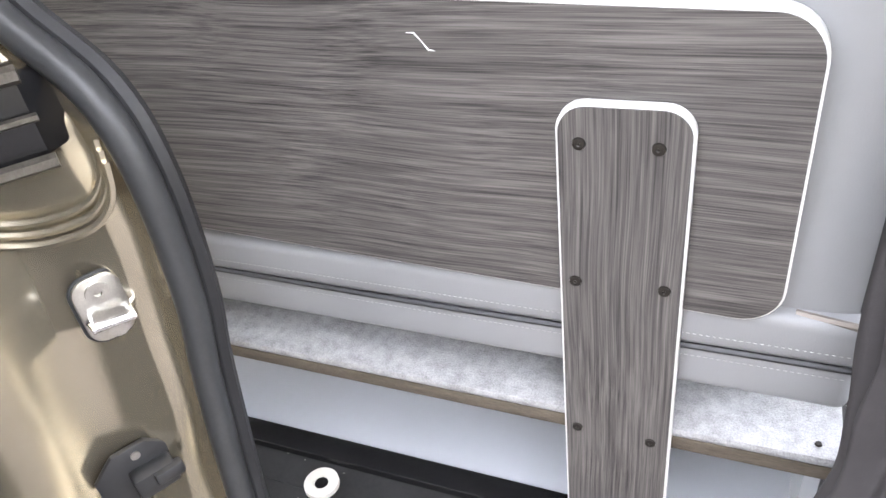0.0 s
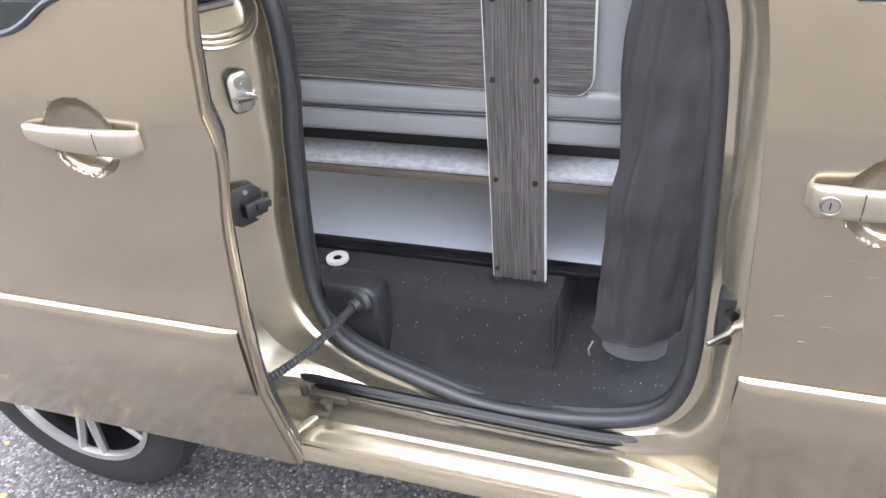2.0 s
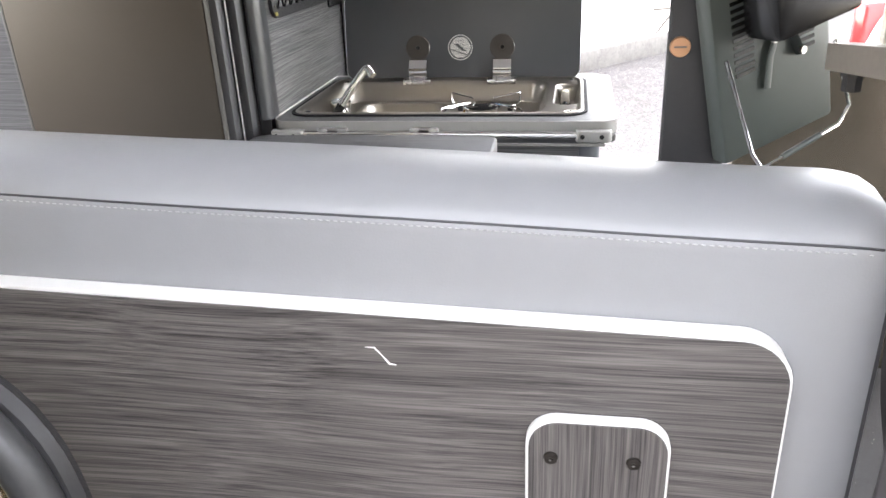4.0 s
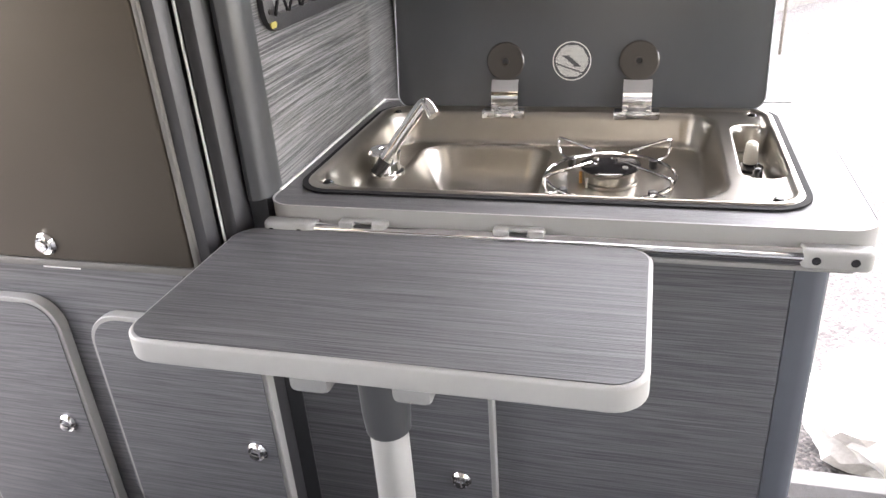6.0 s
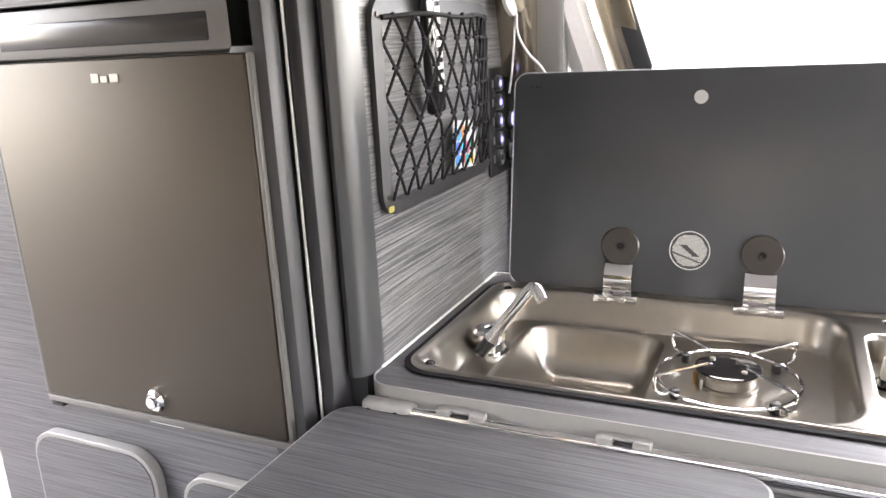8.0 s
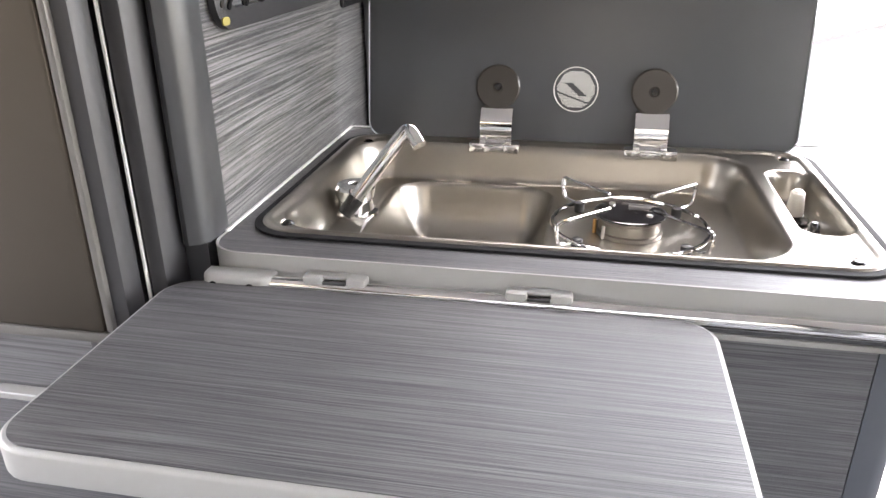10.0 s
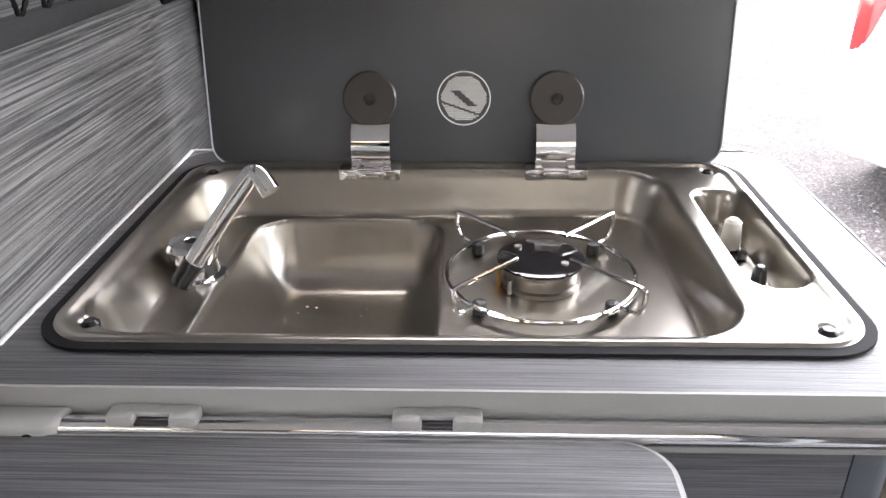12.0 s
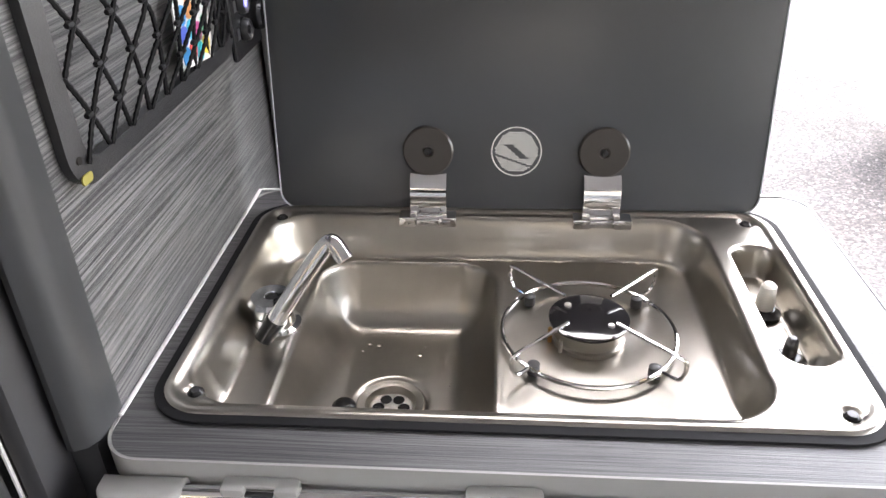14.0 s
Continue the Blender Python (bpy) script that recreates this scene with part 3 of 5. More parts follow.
def dish(x, z, xc, zc):
    """Depth of the finger recess behind a pull handle."""
    r = math.hypot((x - xc) / 1.2, (z - zc) / 1.16) / 0.056
    return 0.040 * max(0.0, 1 - r * r) ** 0.6


def fine(a, b, n, c0, c1, m):
    """Even steps from a to b, with closer ones between c0 and c1."""
    return sorted([v for v in lin(a, b, n) if v < c0 - 0.002 or v > c1 + 0.002] + lin(c0, c1, m))


def front_edge(z):
    return interp(z, (0.34, 0.45, 0.56, 0.72, 0.93, 1.02, 1.07, 1.12, 1.225, 1.38, 1.75), (-0.318, -0.33, -0.345, -0.338, -0.318, -0.300, -0.293, -0.304, -0.296, -0.27, -0.22))


sd = thing("sliding_door", "champagne metallic sliding door slid open along the van", "van door")
low = fine(0.345, 1.26, 28, 0.995, 1.145, 46)
part("door_skin", sheet(lambda s, z: (front_edge(z) - s, door_y(z) + dish(front_edge(z) - s, z, -0.5295, 1.069), z), [0, 0.004] + fine(0.02, 0.95, 20, 0.15, 0.33, 56), low, (0, 0.012, 0)), M["paint"], sd)
part("door_core", sheet(lambda s, z: (front_edge(z) - 0.02 - s, door_y(z) + 0.014 + dish(front_edge(z) - 0.02 - s, z, -0.5295, 1.069), z), fine(0, 0.9, 10, 0.13, 0.31, 56), low, (0, 0.05, 0)), M["trim"], sd, "black inner door lining")
part("door_flange", merge(tube([(front_edge(z) + 0.004, door_y(z) + 0.010, z) for z in lin(0.345, 1.72, 40)], 0.0065, 8),
                          tube([(front_edge(z) - 0.004, door_y(z) + 0.028, z) for z in lin(0.345, 1.72, 40)], 0.006, 8)), M["paint"], sd, "folded champagne door edge")


def frame_width(z):
    """How far the painted surround reaches back from the door's front edge, round the window's corner."""
    return interp(z, (1.26, 1.272, 1.29, 1.32, 1.37, 1.45, 1.72), (0.255, 0.227, 0.188, 0.152, 0.126, 0.114, 0.11))


part("window_frame", sheet(lambda s, z: (front_edge(z) - s * frame_width(z), door_y(z), z), lin(0, 1, 6), lin(1.26, 1.38, 14) + lin(1.41, 1.72, 8), (0, 0.02, 0)), M["paint"], sd)
winl = [(front_edge(z) - frame_width(z), z) for z in (1.72, 1.5, 1.40, 1.35, 1.32, 1.30, 1.285)] + [(-0.522, 1.270), (-0.569, 1.243), (-0.619, 1.228), (-0.75, 1.213), (-1.2, 1.201)]
part("window_pane", sheet(lambda s, z: (front_edge(z) - 0.10 - s, door_y(z) + 0.012, z), lin(0, 0.85, 6), lin(1.25, 1.72, 8), (0, 0.004, 0)), M["privacy"], sd, "dark privacy glass window")
part("lower_pane", prism([(-0.519, 1.274), (-0.545, 1.254), (-0.569, 1.243), (-0.619, 1.228), (-0.75, 1.214), (-1.2, 1.202), (-1.2, 1.276), (-0.522, 1.276)], "y", -0.4695, -0.460), M["privacy"], sd, "dark privacy glass window edge")
part("window_rubber", tube(smooth_line([(a, door_y(b) - 0.003, b) for a, b in winl], 5), 0.005, 8), M["rubber"], sd)


def moulding(x0, x1, yf, z0, z1, cap):
    prof = [(0.0, z0 - 0.004), (-0.012, z0 + 0.006), (-0.017, z0 + 0.05), (-0.0165, z1 - 0.03), (-0.014, z1 - 0.012), (-0.009, z1 - 0.004), (0.003, z1)]
    bm = bmesh.new()
    rows = []
    for x, k in ((x0, 0.5), (x0 + 0.02, 0.95), (x0 + 0.04, 1.0), (x1 - 0.045, 1.0), (x1 - 0.03, 0.9), (x1, 0.3)):
        rows.append([bm.verts.new((x - (0.02 * (b - z0) / (z1 - z0) if x == x0 else 0) * cap, yf(b) + a * k, b)) for a, b in prof])
    for a, b in zip(rows, rows[1:]):
        for i in range(len(a) - 1):
            bm.faces.new((a[i], b[i], b[i + 1], a[i + 1]))
    return bm


part("side_moulding", moulding(-1.26, -0.348, door_y, 0.555, 0.715, 0), M["paint"], sd, "champagne bumper strip along the door")


def pull_handle(parent, x0, x1, z, yf, lock):
    """A bar handle that bridges the recess, tapered at one end."""
    bar, rings = bmesh.new(), []
    for k in lin(0, 1, 21):                                   # k runs from the tapered end to the blunt one
        x = x1 - k * (x1 - x0) if lock else x0 + k * (x1 - x0)
        hh = interp(k, (0, 0.04, 0.12, 0.5, 0.93, 0.975, 1), (0.007, 0.011, 0.0145, 0.0205, 0.0225, 0.0205, 0.015))
        yo = interp(k, (0, 0.03, 0.12, 0.35, 0.7, 0.93, 0.98, 1), (0.003, -0.004, -0.012, -0.021, -0.022, -0.018, -0.012, 0.003))
        th = interp(k, (0, 0.1, 0.9, 1), (0.004, 0.009, 0.010, 0.006))
        rings.append([bar.verts.new((x, yf + yo - th * math.copysign(abs(math.sin(a)) ** 0.7, math.sin(a)), z + 0.010 - 0.006 * k + hh * math.copysign(abs(math.cos(a)) ** 0.55, math.cos(a)))) for a in lin(0, 2 * math.pi, 21)[:-1]])
    for a, b in zip(rings, rings[1:]):
        for j in range(20):
            bar.faces.new((a[j], a[(j + 1) % 20], b[(j + 1) % 20], b[j]))
    bar.faces.new(rings[0])
    bar.faces.new(rings[-1])
    h = part("handle", bar, M["handle"], parent, "champagne bar handle", 60)
    xs_ = x1 - 0.062 if not lock else x0 + 0.062
    part("seam", tube([(xs_, yf - 0.0295, z - 0.012), (xs_, yf - 0.0315, z + 0.006), (xs_, yf - 0.0295, z + 0.025)], 0.0010, 4), M["trim"], h)
    if lock:
        part("lock_cylinder", lathe([(0.0, 0.002), (0.0095, 0.002), (0.0105, 0.0), (0.0115, 0.003), (0.0125, 0.003), (0.0135, -0.004), (0.0, -0.004)], 20, on_y(x0 + 0.026, yf - 0.0285, z + 0.005)), M["zinc"], h, "metal key lock")
        part("key_slot", box(x0 + 0.0252, x0 + 0.0268, yf - 0.0312, yf - 0.0303, z, z + 0.010), M["trim"], h)


pull_handle(sd, -0.642, -0.417, 1.069, -0.472, False)

fd = thing("front_door", "champagne metallic front door, shut, with scuff marks", "van door")


def fd_y(z):
    return interp(z, (0.28, 0.45, 0.56, 0.72, 0.9, 1.1, 1.25, 1.45, 1.75), (-0.372, -0.380, -0.386, -0.388, -0.388, -0.385, -0.378, -0.36, -0.30))


def fd_edge(z):
    return interp(z, (0.28, 0.56, 0.70, 0.99, 1.20, 1.36, 1.5, 1.75), (0.482, 0.468, 0.471, 0.459, 0.441, 0.41, 0.372, 0.30))


part("door_skin", sheet(lambda s, z: (fd_edge(z) + s, fd_y(z) + dish(fd_edge(z) + s, z, 0.6205, 1.022), z), [0, 0.004] + fine(0.02, 1.0, 20, 0.08, 0.26, 56), fine(0.285, 1.26, 28, 0.95, 1.10, 46), (0, 0.012, 0)), M["paint"], fd)
part("door_core", sheet(lambda s, z: (fd_edge(z) + 0.012 + s, fd_y(z) + 0.014 + dish(fd_edge(z) + 0.012 + s, z, 0.6205, 1.022), z), fine(0, 0.98, 10, 0.07, 0.25, 56), fine(0.285, 1.26, 12, 0.95, 1.10, 46), (0, 0.06, 0)), M["trim"], fd)
part("window_frame", sheet(lambda s, z: (fd_edge(z) + s, fd_y(z), z), lin(0, 0.09, 4), lin(1.26, 1.72, 8), (0, 0.05, 0)), M["paint"], fd)
part("window_pane", sheet(lambda s, z: (fd_edge(z) + 0.09 + s, fd_y(z) + 0.012, z), lin(0, 0.8, 6), lin(1.25, 1.72, 8), (0, 0.004, 0)), M["glass"], fd, "tinted side window").visible_shadow = False
part("side_moulding", moulding(0.462, 1.5, fd_y, 0.555, 0.705, -0.6), M["paint"], fd, "champagne bumper strip along the door")
pull_handle(fd, 0.508, 0.733, 1.022, -0.386, True)
rs = random.Random(8)
for k in range(26):
    x, z, a, ln = 0.50 + rs.random() * 0.17, 0.78 + rs.random() * 0.34, rs.uniform(-0.5, 1.2), rs.uniform(0.005, 0.018)
    part("scuff", tube([(x, fd_y(z) - 0.0002, z), (x + ln * math.cos(a), fd_y(z) - 0.0003, z + ln * math.sin(a) * 0.6)], 0.0003 + 0.0007 * rs.random() ** 3, 4), M["paint_worn_lit"], fd)

wheel = thing("rear_wheel", "black tyre on a silver alloy wheel", "wheel", at=(-0.968, -0.30, 0.31))
WM = on_y(-0.968, -0.18, 0.31)
part("tyre", lathe([(0.205, 0.0), (0.26, -0.005), (0.300, 0.01), (0.312, 0.04), (0.312, 0.16), (0.300, 0.19), (0.26, 0.205), (0.207, 0.195), (0.205, 0.1)], 48, WM, False), M["tyre"], wheel)
# barrel in black: the shade behind the spokes is put into its colour
rim = part("rim", lathe([(0.208, 0.195), (0.200, 0.192), (0.190, 0.17), (0.185, 0.10), (0.0, 0.09), (0.0, 0.06), (0.206, 0.06)], 48, WM, False), M["black"], wheel, "wheel barrel coloured black for shade")
part("rim_lip", lathe([(0.2085, 0.19), (0.2085, 0.199), (0.196, 0.197), (0.192, 0.18)], 48, WM, False), M["alloy"], rim)
for i in range(5):
    for s in (-0.13, 0.13):
        a = 2 * math.pi * i / 5 + s + 0.86
        part("spoke", tube([WM @ Vector((0.03 * math.cos(a), 0.03 * math.sin(a), 0.17)), WM @ Vector((0.196 * math.cos(a + s * 0.3), 0.196 * math.sin(a + s * 0.3), 0.185))], [0.014, 0.011], 6), M["alloy"], rim)


# ---------- bench ----------
bench = thing("bench_base", "grey carpeted bench top on a pale board front", "bench")
part("carpet_top", box(-1.2, 0.272, 0.0165, 0.55, 0.782, 0.797, 0.006), M["felt"], bench, "worn grey felt carpet")
part("shelf_board", box(-1.2, 0.268, 0.019, 0.55, 0.760, 0.781, 0.003), M["raw"], bench, "raw plywood edge")
part("front_board", sheet(lambda x, t: (x, 0.072 + 0.27 * t ** 0.9, 0.545 + 0.02 * t + 0.194 * t ** 4), lin(-1.2, 0.268, 6), lin(0, 1, 24), (0, 0.012, 0)), M["panelwhite"], bench, "pale grey painted board")
part("kick_strip", box(-1.2, 0.268, 0.03, 0.071, 0.5405, 0.556, 0.003), M["black"], bench, "black kick strip")
part("end_board", box(0.25, 0.268, 0.089, 0.55, 0.42, 0.759), M["panelwhite"], bench)
part("riser_board", box(-1.15, 0.235, 0.11, 0.53, 0.7975, 0.861), M["trim"], bench, "dark riser under the cushion")
part("carpet_screw", lathe([(0.004, 0), (0.003, 0.002)], 8, Matrix.Translation((0.247, 0.035, 0.797))), M["screw"], bench)

cush = thing("seat_cushion", "light grey vinyl seat cushion with a dark piped seam", "cushion")
def cushion_shape(x0, x1, y0, y1, z0, z1, r, sag):
    bm = box(x0, x1, y0, y1, z0, z1, r, 5)
    bmesh.ops.subdivide_edges(bm, edges=[e for e in bm.edges if e.calc_length() > 0.3], cuts=14, use_grid_fill=True)
    for v in bm.verts:
        v.co.z += sag * noise.noise((v.co.x * 6, v.co.y * 6, 1.0)) * (1 if v.co.z > (z0 + z1) / 2 else 0)
        v.co.y += 0.35 * sag * noise.noise((v.co.x * 7, v.co.z * 9, 4.0))
    return bm


part("lower_half", cushion_shape(-1.15, 0.262, 0.022, 0.55, 0.862, 0.9205, 0.012, 0.002), M["vinyl"], cush)
part("upper_half", cushion_shape(-1.15, 0.266, 0.018, 0.55, 0.9195, 0.976, 0.014, 0.003), M["vinyl"], cush)
part("piping", tube([(x, 0.0205, 0.92 + 0.001 * math.sin(x * 9)) for x in lin(-1.15, 0.262, 60)] + [(0.267, 0.034, 0.92), (0.267, 0.5, 0.92)], 0.0035, 6), M["vinyl_dark"], cush, "dark piping")
part("zip_tape", tube([(0.20, 0.03, 0.974), (0.262, 0.022, 0.972), (0.266, 0.06, 0.973), (0.266, 0.5, 0.973)], 0.004, 6, flat=0.6), M["armmetal"], cush, "brown zip tape")


def stitches(name, pts, parent, step=0.0062):
    """A row of short threads along straight runs."""
    verts, faces = [], []
    for a, b in zip(pts, pts[1:]):
        a, b = Vector(a), Vector(b)
        n = int((b - a).length / step)
        d = (b - a).normalized()
        for i in range(n):
            p = a + d * step * i
            q = p + d * step * 0.6
            w = Vector((0, 0, 0.0006))
            k = len(verts)
            out = Vector((0, -0.0009, 0))
            verts += [p - w, q - w, q + w, p + w, (p + q) / 2 + out]
            faces += [(k, k + 1, k + 4), (k + 1, k + 2, k + 4), (k + 2, k + 3, k + 4), (k + 3, k, k + 4)]
    me = bpy.data.meshes.new(name)
    me.from_pydata(verts, [], faces)
    ob = link(name, me, M["thread"], parent)
    ob["kind"] = "stuff"
    return ob


stitches("stitching", [(-0.62, 0.0172, 0.940), (0.255, 0.0172, 0.940)], cush)
stitches("stitching", [(-0.62, 0.0212, 0.907), (0.255, 0.0212, 0.907)], cush)

back = thing("backrest", "light grey vinyl backrest cushion with a rounded top", "cushion")
OUT = [(0.034, 0.962), (0.034, 1.326), (0.037, 1.337), (0.05, 1.350), (0.075, 1.360), (0.11, 1.364), (0.15, 1.361), (0.178, 1.351), (0.196, 1.33), (0.20, 1.30), (0.20, 0.962)]
bx = [-1.15] + lin(-1.0, 0.22, 40) + [0.232, 0.243, 0.251, 0.255]


def back_pt(x, k):
    y, z = OUT[k]
    e = max(0.0, (x - 0.222) / 0.033)
    s = 1 - 0.07 * e * e
    yc, zc = 0.115, 1.15
    w = 0.0025 * noise.noise((x * 5, y * 9, z * 6))
    return (x, yc + (y - yc) * s - w, zc + (z - zc) * (1 - 0.022 * e * e) + w - (0.042 * (x - 0.15) if z > 1.3 else 0))


bmk = bmesh.new()
g = [[bmk.verts.new(back_pt(x, k)) for k in range(len(OUT))] for x in bx]
for a, b in zip(g, g[1:]):
    for k in range(len(OUT)):
        bmk.faces.new((a[k], a[(k + 1) % len(OUT)], b[(k + 1) % len(OUT)], b[k]))
bmk.faces.new(g[-1])
bmk.faces.new(g[0])
part("cover", bmk, M["vinyl"], back, sharp=50)
seam = [Vector(back_pt(x, 2)) + Vector((0, -0.0005, 0.0)) for x in bx[:-2]]
part("seam", tube(seam, 0.0011, 5), M["vinyl_dark"], back, "dark top seam")
part("seam", tube([Vector(back_pt(0.2545, 1)) + Vector((0, 0, -0.34 * t)) + Vector((0.0005, 0.001, 0)) for t in lin(0, 1, 10)], 0.0022, 5), M["vinyl_dark"], back)
stitches("stitching", [q + Vector((0, -0.0012, -0.005)) for q in seam[8:]], back)

brd = thing("backrest_board", "charcoal wood-grain board with white edging fixed to the backrest", "board")


def tilted(outline):
    return [(a, b - 0.032 * (a - 0.1)) for a, b in outline]


bo = tilted(rrect(-1.05, 0.188, 0.972, 1.268, 0.040, 8))
part("edging", prism(bo, "y", 0.013, 0.033, 0.001, 1), M["edge"], brd, "white edging band")
part("face", prism(tilted(rrect(-1.047, 0.1855, 0.9745, 1.265, 0.038, 8)), "y", 0.0115, 0.0129), M["woodx"], brd, "charcoal wood-grain laminate")
part("paint_mark", tube([(-0.150, 0.0113, 1.243), (-0.142, 0.0110, 1.243), (-0.136, 0.0110, 1.236), (-0.130, 0.0110, 1.228), (-0.124, 0.0112, 1.227)], [0.0003, 0.0009, 0.0005, 0.0010, 0.0003], 5), M["edge"], brd, "small white paint mark")

leg = thing("support_leg", "charcoal wood-grain support leg with white edging and dark screws", "support")
part("edging", prism(rrect(-0.016, 0.101, 0.5425, 1.190, 0.026, 8, (0, 0, 1, 1)), "y", 0.0006, 0.0110, 0.001, 1), M["edge"], leg, "white edging band")
part("edging", prism(rrect(-0.016, 0.101, 0.5425, 0.974, 0.026, 8, (0, 0, 0, 0)), "y", 0.0112, 0.016), M["edge"], leg)
part("face", prism(rrect(-0.0135, 0.0985, 0.5432, 1.1872, 0.0245, 8, (0, 0, 1, 1)), "y", -0.0012, 0.0003), M["woodz"], leg, "charcoal upright wood-grain laminate")
for x, z in ((0.005, 1.153), (0.072, 1.153), (0.0, 1.002), (0.084, 1.004), (-0.001, 0.789), (0.080, 0.787), (-0.006, 0.567), (0.077, 0.567)):
    part("screw", lathe([(0.0062, 0), (0.0055, 0.002), (0.002, 0.0026), (0.0012, 0.0018)], 14, on_y(x, -0.0012, z)), M["screw"], leg)
rf = random.Random(3)
bms = []
for i in range(34):
    x = rf.uniform(-0.02, 0.105)
    bms.append(tube([(x, rf.uniform(-0.02, 0.0), 0.541), (x + rf.uniform(-0.012, 0.012), rf.uniform(-0.03, -0.004), 0.543 + rf.uniform(0.002, 0.012))], 0.0012, 4))
fray = part("carpet_tufts", merge(*bms), M["carpet"])
tagged(fray, "torn black carpet tufts round the leg foot", "carpet tufts", kind="stuff")

# rolled curtain
cur = thing("curtain", "charcoal cloth curtain gathered into a hanging roll", "curtain")


def curtain_pt(t, z):
    k = (z - 0.48) / 1.2
    cx = interp(z, (0.48, 0.8, 1.1, 1.45, 1.7), (0.300, 0.329, 0.353, 0.398, 0.41))
    w = interp(z, (0.48, 0.8, 1.1, 1.45, 1.7), (0.080, 0.090, 0.094, 0.122, 0.13))
    d = interp(z, (0.48, 0.8, 1.1, 1.45, 1.7), (0.045, 0.045, 0.042, 0.055, 0.06))
    f = interp(z, (0.48, 0.7, 1.15, 1.5), (0.05, 0.10, 0.26, 0.40))
    rad = 1 + f * (0.75 - 1.5 * abs(math.sin(6.0 * t + 0.6 * math.sin(z * 3)))) * 0.75 + 0.05 * math.sin(15 * t + z * 4) * f * 3
    wob = 0.010 * noise.noise((z * 5, math.cos(t), math.sin(t))) + 0.008 * noise.noise((z * 14, 2 * math.cos(t), 3 * math.sin(t)))
    return (cx + (w * rad + wob) * math.cos(t), interp(z, (0.48, 0.8, 1.1, 1.3, 1.45, 1.7), (-0.085, -0.065, -0.03, 0.02, 0.05, 0.06)) + (d * rad + wob) * math.sin(t), z + (0.012 * math.sin(t + 0.5) if z < 0.56 else 0))


ts = lin(0, 2 * math.pi, 97)
part("cloth", sheet(curtain_pt, ts, lin(0.520, 1.70, 90)), M["fabric"], cur, sharp=180)
for k, (sc, zz0) in enumerate(((0.86, 0.470), (0.70, 0.482), (0.54, 0.490))):
    part("lining", sheet(lambda t, s: (0.302 + 0.080 * sc * math.cos(t) * (0.95 + 0.05 * s), -0.085 + 0.044 * sc * math.sin(t), zz0 + (0.535 - zz0) * s + 0.006 * math.sin(t)), ts[::3], lin(0, 1, 5)), M["lining"], cur, "grey foil lining roll")
part("hem", tube([Vector(curtain_pt(t, 0.521)) for t in ts[:-1]], 0.0025, 5, True), M["fabric"], cur)
part("tie_end", tube([(0.222, -0.11, 0.49), (0.214, -0.12, 0.475), (0.217, -0.12, 0.46)], 0.002, 5), M["zinc"], cur)

# tall dark post and the screen on its arm
post = thing("dark_post", "tall matt black upright board with a copper button", "post")
part("board", box(0.108, 0.172, 0.285, 0.305, 0.54, 1.79, 0.004), M["trim"], post)
part("button", lathe([(0.0, 0.003), (0.0095, 0.003), (0.0105, 0.0), (0.0, 0.0)], 20, on_y(0.119, 0.285, 1.440)), M["copper"], post, "copper cap")
part("button_slot", box(0.113, 0.125, 0.2814, 0.2819, 1.4394, 1.4412), M["armmetal"], post)

tv = thing("monitor", "dark flat screen seen from behind, on a swivel arm", "monitor")
a0, a1 = Vector((0.172, 0.262, 1.318)), Vector((0.285, 0.335, 1.352))
ux = (a1 - a0).normalized()
uz = Vector((0.02, 0.02, 1)).normalized()
uy = uz.cross(ux).normalized()
uz = ux.cross(uy).normalized()
TV = Matrix.Translation(a0) @ Matrix((ux, uy, uz)).transposed().to_4x4()
part("casing", box(0, 0.145, 0, 0.022, 0.006, 0.205, 0.005, m=TV), M["tv"], tv, "dark grey-green plastic casing")
for c in range(2):
    for i in range(11):
        part("vent_slot", box(0.022 + 0.014 * c if c < 1 else 0.100, 0.046 if c < 1 else 0.122, -0.0012, 0.001, 0.092 + 0.007 * i, 0.0955 + 0.007 * i, m=TV), M["black"], tv)
part("mount_plate", merge(*[tube([TV @ Vector(q) for q in ln], 0.0055, 6, flat=0.4) for ln in
                            (((0.056, -0.004, 0.07), (0.062, -0.004, 0.10), (0.075, -0.004, 0.125), (0.09, -0.004, 0.115), (0.10, -0.004, 0.09)), ((0.066, -0.004, 0.17), (0.07, -0.004, 0.13), (0.09, -0.004, 0.13), (0.094, -0.004, 0.17)))]), M["tv"], tv, "steel mounting bracket")
for q in ((0.064, -0.008, 0.118), (0.098, -0.008, 0.095)):
    part("bolt", lathe([(0.004, 0), (0.004, 0.003)], 10, TV @ Matrix.Translation(q) @ Matrix.Rotation(radians(90), 4, "X")), M["zinc"], tv)
part("swivel_block", box(0.03, 0.135, -0.05, -0.004, 0.128, 0.185, 0.008, m=TV), M["black"], tv)
part("wire_stand", tube([TV @ Vector(q) for q in ((0.004, -0.01, 0.118), (0.014, -0.022, 0.02), (0.022, -0.024, 0.002), (0.03, -0.024, 0.0), (0.125, -0.024, 0.008), (0.146, -0.02, 0.02), (0.14, -0.01, 0.09))], 0.0022, 8), M["chrome"], tv, "bent chrome wire stand")
part("wire_sleeve", tube([TV @ Vector(q) for q in ((0.05, -0.024, 0.002), (0.10, -0.024, 0.006))], 0.0032, 8), M["tv"], tv)
part("arm", tube([(0.237, 0.185, 1.446), (0.243, -0.15, 1.488), (0.262, -0.178, 1.492), (0.34, -0.185, 1.494)], 0.0155, 4), M["armmetal"], tv, "bronze-grey square tube arm")
